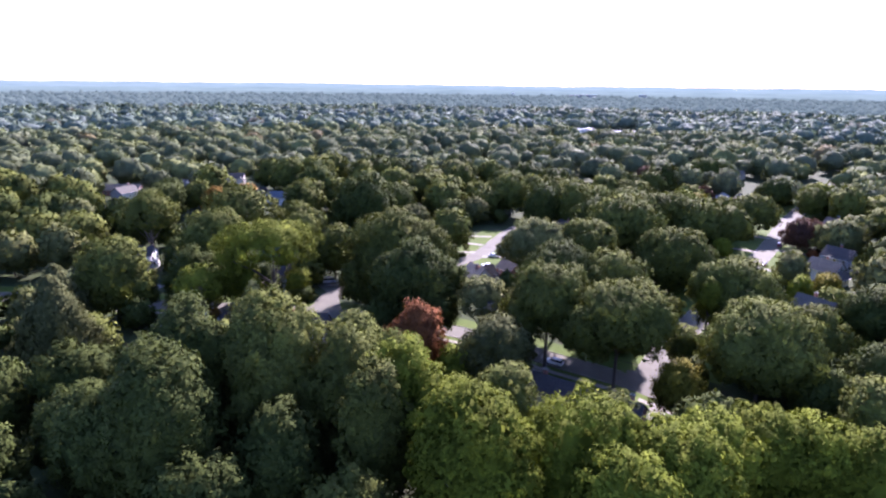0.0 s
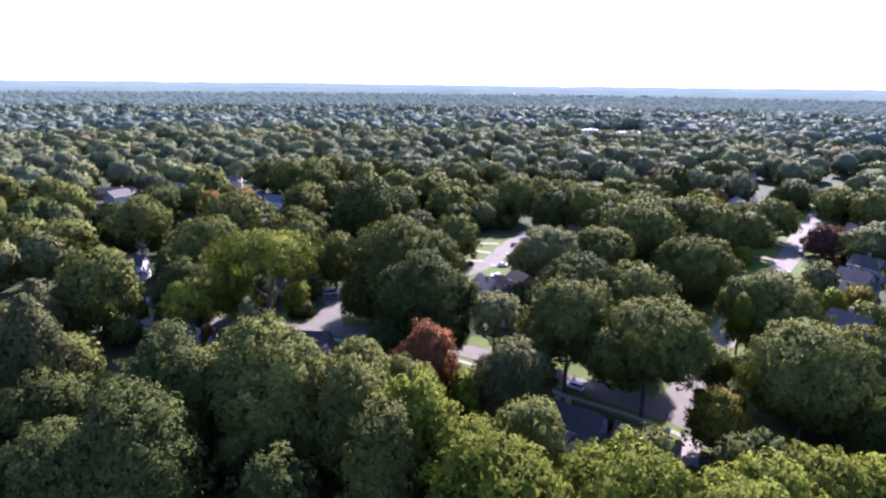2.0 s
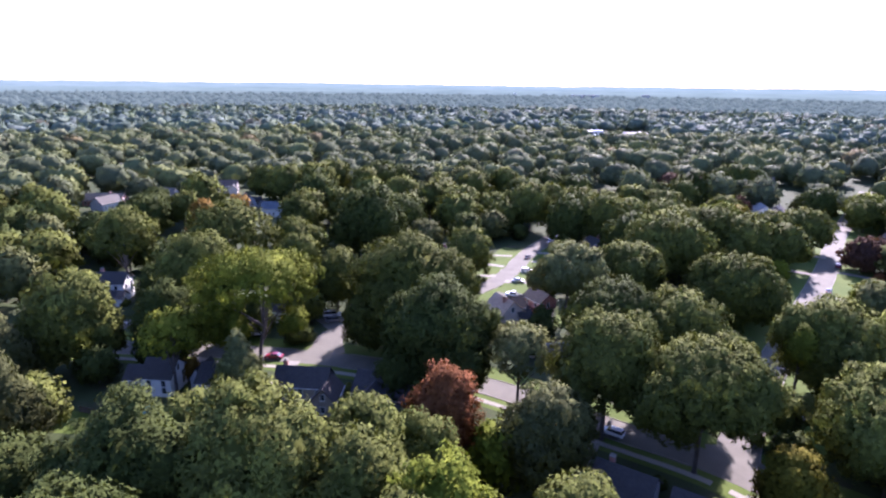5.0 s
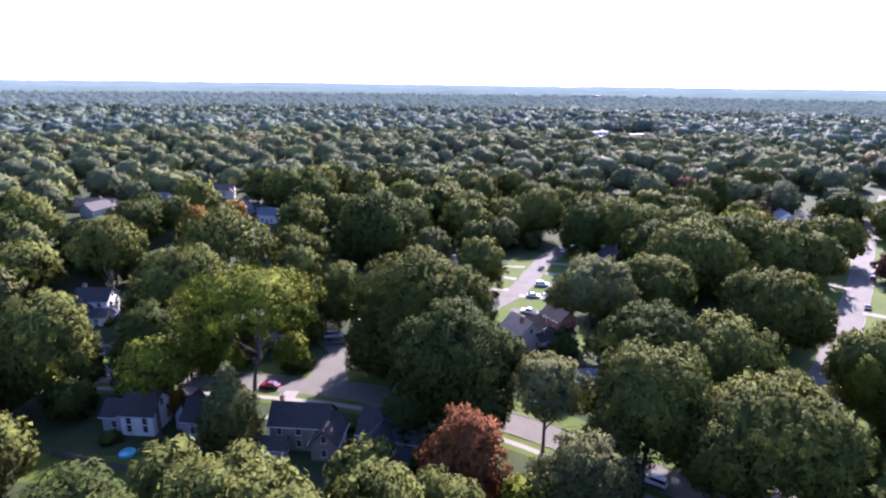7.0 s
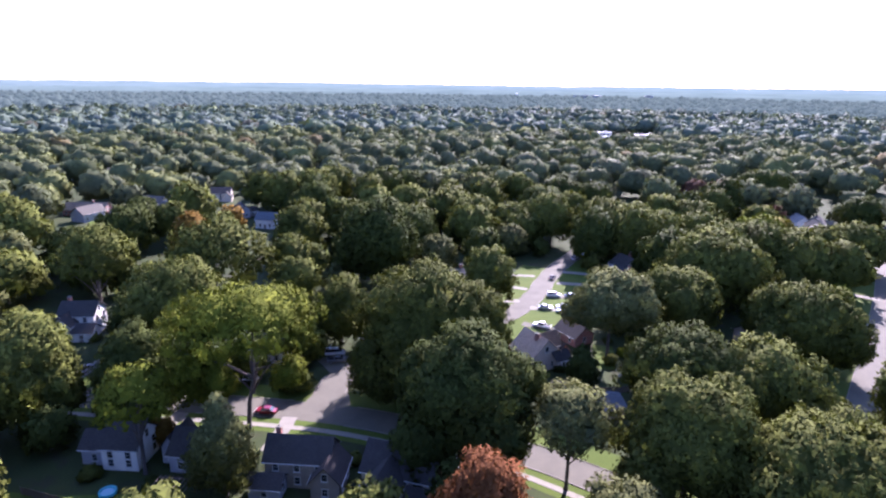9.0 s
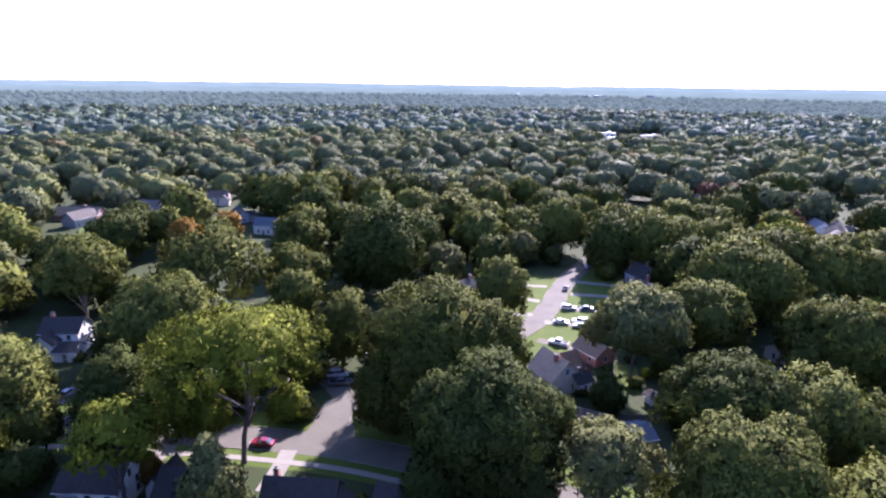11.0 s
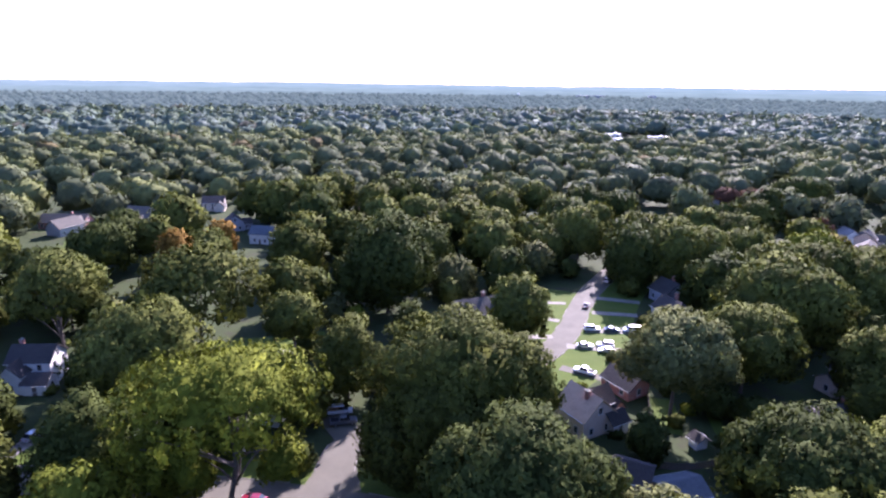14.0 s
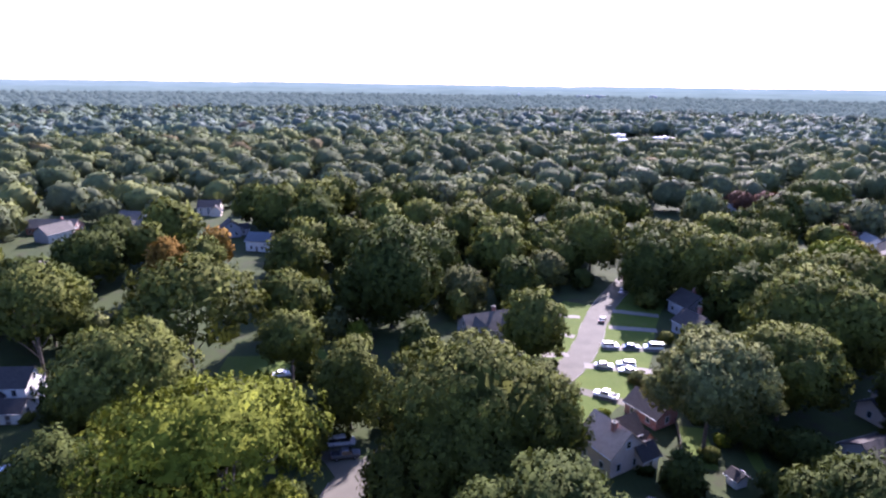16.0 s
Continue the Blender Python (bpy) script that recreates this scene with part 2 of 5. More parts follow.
    iv, ino = place(inner[0], rng.uniform(0.90, 1.04, len(inner[0])) if far else rng.uniform(0.74, 0.84, len(inner[0])))
    if far:
        ino = 0.6 * ino + 0.6 * inner[0] - np.array((0, 0, 0.4)) * (1 - np.clip(inner[0][:, 2:], 0, 1))
    if shape == "umbrella":          # only a thin inner mass: the limbs show from below
        iv[:, :2] *= 0.85
        iv[:, 2] = np.maximum(iv[:, 2], mid + up * 0.35)
    co = np.concatenate([q, q2, iv])
    tri = np.concatenate([np.arange(len(q) + len(q2)).reshape(-1, 3), inner[1] + len(q) + len(q2)])
    ends = place(bd, 0.8)[0]
    return co, tri, ends, np.concatenate([np.repeat(soft, 3, 0), np.repeat(n2, 3, 0), ino + rng.normal(0, 0.14 if far else 0.3, ino.shape)])


def tree(x, y, top, radius, leaf="green", shape="round", low=None, card=0.62, cover=1.0, lobes=None, trunk=None, label="", z0=0.0, lean=0.0, boughs=()):
    """A trunk with limbs under one crown; boughs: further leaf masses of it, dx, dy, low, top, radius."""
    seed = int(abs(x * 131 + y * 17 + top * 7)) + 5
    rng = np.random.default_rng(seed)
    low = top * 0.26 if low is None else low
    lobes = lobes or int(20 + radius * 2.4)
    base = new("tree")
    base.location = (x, y, z0)
    v, f, c, vn = crown_data(rng, radius, low, top, shape, card, cover, lobes)
    for dx, dy, blow, btop, br in boughs:
        bv, bf, _, bn = crown_data(rng, br, blow, btop, "dome", card, cover * 0.85, int(8 + br * 1.6))
        f, v, vn = np.concatenate([f, bf + len(v)]), np.concatenate([v, bv + np.array((dx, dy, 0))]), np.concatenate([vn, bn])
    ob = new("crown", tris_mesh("crown", v, f, [LEAF[leaf]], nrm=vn))
    ob.parent = base
    tr = trunk or (0.08 + 0.013 * top)
    fork = low * 0.66 if shape == "umbrella" else low + (top - low) * 0.10
    vs, fs = tube([(0, 0, -0.15), (0, 0, 0.5), (lean * 0.3, 0, fork * 0.55), (lean, 0, fork), (lean * 1.3, 0.2, low + (top - low) * 0.55)],
                  [tr * 1.5, tr * 1.05, tr * 0.92, tr * 0.82, tr * 0.25], 9)
    ends = [np.array((dx * 0.95, dy * 0.95, blow + (btop - blow) * 0.6)) for dx, dy, blow, btop, br in boughs] + [c[k] for k in rng.permutation(len(c))[:(7 if shape == "umbrella" else 12) if y < 180 else 6]]
    for e in ends:
        s = np.array((lean, 0, fork * rng.uniform(0.72, 1.15)))
        m1 = s + (e - s) * 0.35 + np.array((0, 0, 0.06 * (top - low)))
        m2 = s + (e - s) * 0.7 + np.array((0, 0, 0.05 * (top - low)))
        k2 = 1.05 if shape == "umbrella" else 1.0
        v2, f2 = tube([s, m1, m2, e], [tr * 0.45 * k2, tr * 0.30 * k2, tr * 0.19 * k2, tr * 0.07], 6)
        fs += [tuple(a + len(vs) for a in f) for f in f2]
        vs += v2
    mesh_object("trunk", vs, fs, BARK, base, smooth=True)
    words = {"green": "large leafy green shade tree in full summer leaf", "lime": "tree with bright yellow-green leaves in the sun", "olive": "tall spreading tree with an open olive-green crown",
             "dark": "dense dark green broadleaf tree", "grey": "tree with pale grey-green foliage", "blue": "tall dark conifer with drooping needles",
             "red": "maple with rust-red autumn leaves", "rust": "small tree with olive-yellow turning leaves", "orange": "tree turning orange-brown for autumn", "plum": "rounded tree with dark plum-red leaves"}
    return tagged(base, label or words[leaf], "tree", "neighbourhood trees")


# ---- ground, roads ----
def ground_height(x, y):
    """Flat near by; low wooded swells far off that lift to the skyline."""
    d = np.hypot(x, y)
    k = np.clip((d - 1500) / 3300, 0, 1)
    return k ** 1.3 * 22


def make_ground():
    rad = np.concatenate([np.linspace(0, 400, 6), np.geomspace(480, 4850, 46)])
    ang = np.linspace(0, 2 * math.pi, 145)[:-1]
    vs, fs = [(0.0, 0.0, 0.0)], []
    for r in rad[1:]:
        for a in ang:
            x, y = r * math.sin(a), r * math.cos(a)
            vs.append((x, y, float(ground_height(x, y))))
    n = len(ang)
    for k in range(n):
        fs.append((0, 1 + (k + 1) % n, 1 + k))
    for i in range(len(rad) - 2):
        for k in range(n):
            a, b = 1 + i * n + k, 1 + i * n + (k + 1) % n
            fs.append((a, b, b + n, a + n))
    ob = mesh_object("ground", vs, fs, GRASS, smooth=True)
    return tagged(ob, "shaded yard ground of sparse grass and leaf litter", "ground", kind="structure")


make_ground()


def spline(pts, step=3.0):
    """A smooth line through the points, evenly cut."""
    p = [np.array(q, float) for q in pts]
    p = [2 * p[0] - p[1]] + p + [2 * p[-1] - p[-2]]
    out = []
    for i in range(1, len(p) - 2):
        n = max(2, int(np.linalg.norm(p[i + 1] - p[i]) / step))
        for k in range(n):
            t = k / n
            out.append(0.5 * (2 * p[i] + (p[i + 1] - p[i - 1]) * t + (2 * p[i - 1] - 5 * p[i] + 4 * p[i + 1] - p[i + 2]) * t * t
                              + (3 * p[i] - p[i - 1] - 3 * p[i + 1] + p[i + 2]) * t ** 3))
    out.append(p[-2])
    return np.array(out)


def sides_of(line, off):
    d = np.gradient(line, axis=0)
    d /= np.linalg.norm(d, axis=1, keepdims=True)
    return line + np.stack([d[:, 1], -d[:, 0]], 1) * off


def ribbon(name, line, a, b, z, mat, label, kind="structure", category="", z_skirt=0.0):
    l, r = sides_of(line, a), sides_of(line, b)
    vs, fs = [], []
    for p, q in zip(l, r):
        vs += [(p[0], p[1], z_skirt), (p[0], p[1], z), (q[0], q[1], z), (q[0], q[1], z_skirt)]
    for i in range(len(l) - 1):
        o = i * 4
        for k in range(3):
            fs.append((o + k, o + k + 1, o + k + 5, o + k + 4))
    fs += [(3, 2, 1, 0), tuple(len(vs) - 4 + k for k in range(4))]
    return tagged(mesh_object(name, vs, fs, mat), label, category, kind=kind)


STREET = spline([(-320, 186), (-200, 175), (-120, 169), (-80, 167), (-62, 166.6), (-48, 165.5), (-34, 163.6), (-16, 158.8), (0, 153.5), (14, 145.5), (27, 136.5), (43.5, 126), (58, 113), (85, 93), (140, 66), (210, 40)])
LANE = spline([(-40.2, 166), (-40.6, 173), (-40, 180), (-35, 187.5), (-24, 197), (-10, 209), (0, 219.5), (6.5, 228), (11, 236.5), (15, 246), (18.6, 257), (22.8, 267.5), (27.6, 278), (33, 288), (46, 312), (64, 345), (84, 380)])
AVENUE = spline([(46, 123), (58, 144), (74.5, 167.5), (104, 207.5), (138, 255), (168, 301), (192, 334), (230, 385), (270, 440)])
ROADS = [(STREET, 3.7), (LANE, 3.55), (AVENUE, 3.8)]
ribbon("road", STREET, -3.7, 3.7, 0.030, ASPHALT, "pale grey asphalt residential street", category="road")
ribbon("road", LANE, -3.55, 3.55, 0.026, ASPHALT, "pale grey asphalt lane that curves between lawns", category="road")
ribbon("road", AVENUE, -3.8, 3.8, 0.022, ASPHALT, "straight asphalt avenue between trees", category="road")
for cx, cy, s in ((-40.3, 170.3, 1), (47.6, 127.0, 1)):      # widened mouths of the junctions
    vs = [(cx - 5.0, cy - 2.5, 0.018), (cx + 5.6, cy - 2.5, 0.018), (cx + 3.4, cy + 5, 0.018), (cx - 3.4, cy + 5, 0.018)]
    tagged(mesh_object("road", vs, [(0, 1, 2, 3)], ASPHALT), "asphalt flare at the mouth of a junction", "road", kind="structure")


def cut(line, lo, hi):
    """The stretch of a line between two values of y."""
    return line[(line[:, 1] > lo) & (line[:, 1] < hi)]


# Most sheets mark sunlit spots, so the brighter turf also stands for sunlight.
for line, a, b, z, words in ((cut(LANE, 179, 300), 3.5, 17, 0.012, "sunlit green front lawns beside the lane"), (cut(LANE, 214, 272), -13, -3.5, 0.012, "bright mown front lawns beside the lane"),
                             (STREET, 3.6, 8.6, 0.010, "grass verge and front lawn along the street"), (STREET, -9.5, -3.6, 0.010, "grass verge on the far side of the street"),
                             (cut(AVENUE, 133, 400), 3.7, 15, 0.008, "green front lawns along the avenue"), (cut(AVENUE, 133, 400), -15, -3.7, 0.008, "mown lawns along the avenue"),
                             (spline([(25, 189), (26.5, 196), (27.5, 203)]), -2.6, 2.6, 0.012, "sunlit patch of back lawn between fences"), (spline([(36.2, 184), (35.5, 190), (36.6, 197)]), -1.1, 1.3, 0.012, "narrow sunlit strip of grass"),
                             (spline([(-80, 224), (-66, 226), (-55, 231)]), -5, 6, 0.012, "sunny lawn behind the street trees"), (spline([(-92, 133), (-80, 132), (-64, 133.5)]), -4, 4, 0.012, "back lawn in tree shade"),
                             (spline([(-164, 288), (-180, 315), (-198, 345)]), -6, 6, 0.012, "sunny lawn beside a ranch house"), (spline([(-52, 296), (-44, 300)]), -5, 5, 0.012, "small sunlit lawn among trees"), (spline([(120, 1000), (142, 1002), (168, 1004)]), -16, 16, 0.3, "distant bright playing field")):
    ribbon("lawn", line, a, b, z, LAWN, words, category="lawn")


def road_gap(p, skip):
    """Whether a point lies on a road other than skip."""
    for line, half in ROADS:
        if line is not skip and np.min(np.hypot(line[:, 0] - p[0], line[:, 1] - p[1])) < half + 2.2:
            return True
    return False


# driveways: from the kerb to the house, with width
DRIVES = [((10.6, 230.0), (27, 227.6), 3.0), ((17.5, 241.0), (33, 240.4), 3.0), ((7.0, 217.0), (16.5, 212.0), 3.0), ((22.5, 255.2), (36, 253.6), 2.8), ((26.5, 268.5), (40, 265.0), 2.8),
          ((11.2, 247.6), (3.2, 250.8), 2.4), ((15.5, 262.6), (6.5, 263.0), 2.2), ((7.6, 236.0), (0.5, 235.2), 2.6), ((-46.6, 162.6), (-47.5, 150.5), 3.2), ((-40, 184), (-45.5, 191.5), 6.0),
          ((22.0, 131.0), (14.5, 118.0), 3.0), ((47.2, 116.5), (42.8, 105.5), 3.2), ((-103, 172), (-101, 186), 3.2), ((118, 222), (126, 217), 3.0), ((139, 250), (148, 243), 3.0), ((156, 276), (166, 270), 3.0),
          ((129, 246), (118, 253), 3.0), ((146, 270), (136, 277), 3.0), ((-8, 152.5), (-13, 142.5), 3.0), ((60, 145), (70, 143), 2.4), ((-70, 163), (-72, 152), 3.2), ((-166, 308), (-186, 303), 4.0)]
for i, (a, b, w) in enumerate(DRIVES):
    ln = spline([a, ((a[0] + b[0]) / 2 + 0.2, (a[1] + b[1]) / 2), b], 2.5)
    ribbon("driveway", ln, -w / 2, w / 2, 0.038, ASPHALT if i in (2, 9) else DRIVE, "pale concrete driveway between lawns" if i not in (2, 9) else "grey asphalt driveway off the lane", category="driveway")


def near_drive(p):
    return any(np.hypot(p[0] - a[0], p[1] - a[1]) < w / 2 + 1.2 for a, b, w in DRIVES)


def kerbs(line, half):
    for side in (-1, 1):
        edge, back = sides_of(line, side * half), sides_of(line, side * (half + 0.16))
        runs, cur = [], []
        for i in range(len(edge)):
            if road_gap(edge[i], line) or near_drive(edge[i]):
                if len(cur) > 1:
                    runs.append(cur)
                cur = []
            else:
                cur.append(i)
        if len(cur) > 1:
            runs.append(cur)
        for run in runs:
            vs, fs = [], []
            for i in run:
                e, b = edge[i], back[i]
                vs += [(e[0], e[1], 0.0), (e[0], e[1], 0.13), (b[0], b[1], 0.14), (b[0], b[1], 0.0)]
            for i in range(len(run) - 1):
                o = i * 4
                for k in range(3):
                    fs.append((o + k, o + k + 1, o + k + 5, o + k + 4))
            fs += [(3, 2, 1, 0), tuple(len(vs) - 4 + k for k in range(4))]
            tagged(mesh_object("kerb", vs, fs, DRIVE), "weathered concrete kerb along the asphalt", "kerb", kind="structure")


for line, half in ROADS:
    kerbs(line, half)


# ---- trees by place: x, y, top, radius, leaf, shape, low, card ----
TREES = [
    (-53.8, 158.4, 30.3, 14.2, "olive", "umbrella", 18, 0.56), (-18.6, 175.6, 30.5, 15.8, "green", "round", 5, 0.62), (-9.2, 147, 28.3, 12.2, "dark", "round", 4, 0.58),
    (-43, 198.5, 20, 7, "green", "round", 3, 0.7), (-57, 207, 22, 6.5, "green", "round", 25, 0.7), (-21, 268, 13.5, 8, "grey", "dome", 1, 0.8), (-2.5, 232, 19.5, 8, "green", "round", 3, 0.75),
    (-8, 317, 20, 13, "green", "round", 4, 1.0), (-41, 251, 31, 13.5, "dark", "round", 5, 0.85), (-75, 275, 22, 9.5, "green", "round", 4, 0.9), (-86, 221, 29, 15, "green", "umbrella", 8, 0.8),
    (-80, 185, 28, 11, "green", "round", 18, 0.7), (-97.5, 154.5, 26, 10, "green", "round", 6, 0.66), (-67, 142.6, 21.5, 6.6, "olive", "umbrella", 12, 0.62), (-68.2, 151.5, 5.5, 2.6, "orange", "round", 1.5, 0.5), (26.5, 194, 24.3, 10.2, "grey", "round", 22, 0.68),
    (47, 207, 21.5, 10.5, "green", "round", 11, 0.72), (68, 233, 26, 16, "green", "round", 6, 0.8), (29, 151, 27.5, 10.5, "dark", "round", 27, 0.6), (43, 150, 25.5, 10, "green", "round", 26, 0.62),
    (24, 132.5, 27.8, 10.4, "green", "round", 22, 0.55), (8, 142.5, 19.5, 7.5, "grey", "umbrella", 11, 0.5), (76, 195, 22, 12.5, "green", "round", 2, 0.7), (38.8, 122.8, 25.8, 12.0, "green", "round", 22, 0.55),
    (-7.3, 121.8, 21, 6, "red", "round", 3, 0.5), (47, 296, 24, 12, "green", "round", 5, 0.95), (66, 288, 20.5, 12, "green", "round", 4, 0.95), (28.5, 347, 19.5, 12, "dark", "round", 4, 1.1),
    (104, 253, 21, 12, "green", "round", 4, 0.85), (122, 275, 18.5, 11, "green", "round", 3, 0.95), (175, 427, 19, 15, "dark", "round", 3, 1.2), (-39, 342, 20, 11, "green", "round", 4, 1.1),
    (11, 119, 18.6, 8.2, "grey", "round", 7, 0.52), (-29, 88.5, 35, 9.5, "green", "round", 8, 0.5), (-17, 88.5, 29.5, 7, "green", "round", 7, 0.5),
    # Dark leaves on the near left group also carry its backlit shade.
    (-43.5, 87, 34, 8.5, "dark", "round", 8, 0.5), (-40, 71, 33, 7.5, "dark", "round", 8, 0.48), (-6.5, 84.5, 29, 6.5, "lime", "round", 6, 0.5), (-10, 78.5, 27.5, 6, "green", "round", 6, 0.48),
    (0, 81, 25.5, 6.5, "lime", "round", 5, 0.48), (6, 66, 30, 8.5, "lime", "round", 8, 0.45), (21, 72, 27.5, 9.5, "lime", "round", 7, 0.46), (11.5, 91.5, 21.5, 6, "green", "round", 4, 0.5),
    (49, 110, 13.5, 5.5, "rust", "round", 2.5, 0.5), (68, 116, 24.4, 12, "green", "round", 12, 0.58), (44, 80.5, 19, 8, "lime", "round", 4, 0.5), (-63, 85, 18, 7, "dark", "round", 3, 0.52),
    (-90, 119, 26, 11, "blue", "cone", 2, 0.6), (111, 147, 18, 8, "dark", "round", 3, 0.66), (68.5, 147, 20, 3.0, "olive", "round", 20, 0.5), (-51, 139, 18.5, 6.5, "grey", "cone", 3, 0.55),
    (-118.5, 214.5, 28, 10, "green", "umbrella", 11, 0.75), (94, 262, 22.5, 12, "green", "round", 4, 0.85), (-110, 281, 18, 8, "green", "round", 3, 0.95), (95, 325, 18, 13, "green", "round", 3, 1.0),
    (78, 152, 24, 12, "green", "round", 8, 0.62), (-9.5, 108.5, 19.6, 6, "green", "round", 6, 0.52), (-17, 99.5, 26.5, 6, "green", "round", 7, 0.52), (150.5, 252, 14, 8.5, "plum", "dome", 0.8, 0.8), (141, 279, 19, 11, "green", "round", 6, 0.9), (-147, 279, 20, 11, "dark", "round", 4, 0.95),
    (33, 67, 25.5, 8.5, "lime", "round", 6, 0.46), (54, 84, 18, 7.5, "lime", "round", 4, 0.5), (61.5, 83, 17.5, 7, "lime", "round", 4, 0.5), (68, 79, 17.5, 7.5, "lime", "round", 4, 0.5), (24.5, 60, 25, 8, "lime", "round", 6, 0.44),
    (-24, 74, 22, 7, "dark", "round", 4, 0.5), (-52, 76, 23, 7, "dark", "round", 4, 0.5), (-32, 64, 20, 7, "dark", "round", 4, 0.5), (-12, 66, 17, 6, "green", "round", 3, 0.5), (-56, 98, 22, 8, "dark", "round", 4, 0.55),
    (-73, 100, 19, 8, "dark", "round", 3, 0.58), (-34, 100, 24, 7, "dark", "round", 5, 0.55), (-104, 140, 22, 9, "blue", "cone", 2, 0.65), (-78, 68, 13, 6, "green", "round", 2, 0.5),
    (60, 253, 21, 11, "dark", "round", 4, 0.85), (82, 262, 22, 12, "green", "round", 4, 0.85), (41, 232, 11, 6, "dark", "round", 3, 0.8), (112, 300, 17, 11, "lime", "round", 3, 1.0), (122, 303, 15, 7, "rust", "round", 2, 1.0),
    (-4, 275, 15, 7, "dark", "round", 3, 0.85), (8, 288, 14, 7, "grey", "round", 2, 0.9), (10, 316, 17, 9, "green", "round", 3, 1.0), (-69, 243, 19, 7.5, "green", "round", 3, 0.85), (-117, 273, 19, 7, "orange", "round", 4, 0.9), (-112, 299, 17, 6, "orange", "round", 4, 0.95), (191, 318, 17, 8.5, "green", "round", 3, 1.0), (204, 338, 16, 9, "lime", "round", 3, 1.0), (183, 345, 18, 9, "dark", "round", 3, 1.0), (131.5, 420, 13, 10, "plum", "round", 2, 1.1), (148, 424, 12, 9, "plum", "round", 2, 1.1), (141, 348, 12, 7, "plum", "round", 2, 1.0), (-155, 303, 16, 8.5, "dark", "round", 2, 0.95),
    (-128, 232, 22, 10, "dark", "round", 4, 0.85), (-33, 290, 20, 10, "dark", "round", 3, 0.95), (-60, 300, 21, 10, "green", "round", 3, 1.0), (22, 322, 18, 9, "green", "round", 3, 1.0),
    (14, 301, 17, 8, "green", "round", 2, 0.95), (40, 279, 23, 9, "dark", "round", 3, 0.9), (54, 280, 25, 10, "green", "round", 3, 0.9), 
    (-72, 73, 17, 7, "dark", "round", 2, 0.55), (-86, 92, 18, 8, "dark", "round", 2, 0.6), (-60, 62, 15, 6.5, "dark", "round", 2, 0.55), (79, 93, 19, 8, "green", "round", 3, 0.6), (89, 109, 18, 8, "dark", "round", 3, 0.6), (76, 106, 15, 6, "dark", "round", 2, 0.6), (88, 132, 18, 8, "green", "round", 2, 0.62),
    (-77, 161, 21, 7.5, "dark", "round", 4, 0.62), (27, 307, 23, 10, "green", "round", 5, 0.95),
    (85, 294, 19, 10, "green", "round", 3, 1.0), (-31, 226, 13, 5, "dark", "round", 2, 0.75), (-3, 214, 9, 4.5, "dark", "round", 1, 0.7), (-62, 178, 12, 5.5, "dark", "dome", 1, 0.65), (-48.6, 173.6, 5.6, 3.7, "dark", "dome", 0.5, 0.55), (-163.5, 322.5, 15, 8, "dark", "round", 3, 0.95),
]
OLIVE_BOUGHS = ((-9.2, 0.0, 6.5, 19.0, 6.0), (-4.2, -2.5, 9.0, 18.0, 3.6), (8.6, 0.5, 9.6, 16.4, 3.5))
rng_b = np.random.default_rng(77)
for x, y, top, r, leaf, shape, low, card in TREES:
    low *= 0.9 if shape == "umbrella" else 0.45
    side = []
    if y == 158.4:
        side = OLIVE_BOUGHS
    elif shape == "round" and r > 8 and y < 260:
        turn = rng_b.uniform(0, 6.3)
        for k in range(4):
            a, q, h = turn + k * 1.57 + rng_b.uniform(-0.5, 0.5), rng_b.uniform(0.36, 0.50), rng_b.uniform(0.35, 0.88)
            bt = low + (top - low) * h
            side.append((math.cos(a) * r * 0.70, math.sin(a) * r * 0.70, max(low, bt - r * q * 2.0), bt + r * q * 0.3, r * q))
        r *= 0.95
    tree(x, y, top, r, leaf, shape, low, card * (0.60 if y < 220 else 0.82), 0.72 if leaf == "olive" else 1.0, boughs=side, lean=1.6 if y == 158.4 else 0.0)

# ---- wider woods: scattered crowns ----
HOUSE_SPOTS = [(-155, 394, 14), (-153, 380, 9), (-195, 325, 14), (-183, 302, 13), (-174, 285, 11), (-99, 310, 10), (-95, 296, 8), (-119, 333, 9), (128, 290, 10), (118, 272, 6), (142, 306, 11), (-106, 329, 15), (-127, 350, 12), (-208, 350, 18), (-185, 325, 16), (-14, 246, 11), (137, 307, 12), (150, 325, 12), (162, 345, 12), (-117, 202, 12), (127, 200, 12), (146, 228, 12), (163, 252, 12), (181, 282, 12), (110, 165, 9), (-88, 268, 8)]
# open gardens, yards and side streets where no wild tree stands
GLADES = [(-143, 372, 14), (-228, 364, 11), (-236, 386, 12), (-245, 398, 12), (-258, 415, 10), (-47, 411, 10), (-42, 380, 8), (-46, 362, 8), (103, 443, 10), (110, 462, 12), (106, 372, 9), (123, 410, 12), (87, 398, 8), (155, 426, 10),
          (163, 441, 10), (180, 479, 8), (10, 407, 9), (12, 454, 9), (-123, 253, 8), (-143, 355, 8), (-116, 344, 6), (-167, 304, 11), (-200, 336, 12), (-22, 233, 8), (-43, 226, 8), (-67, 217, 7), (-69, 206, 6), (-77, 241, 7), (-82, 236, 7), (138, 208, 8), (128, 418, 9)]
rng_w = np.random.default_rng(11)
FAR_HOUSES = []
for _ in range(60):
    d, a = rng_w.uniform(370, 900), rng_w.uniform(-0.62, 0.62)
    FAR_HOUSES.append((d * math.sin(a), d * math.cos(a), rng_w.uniform(0, 180)))


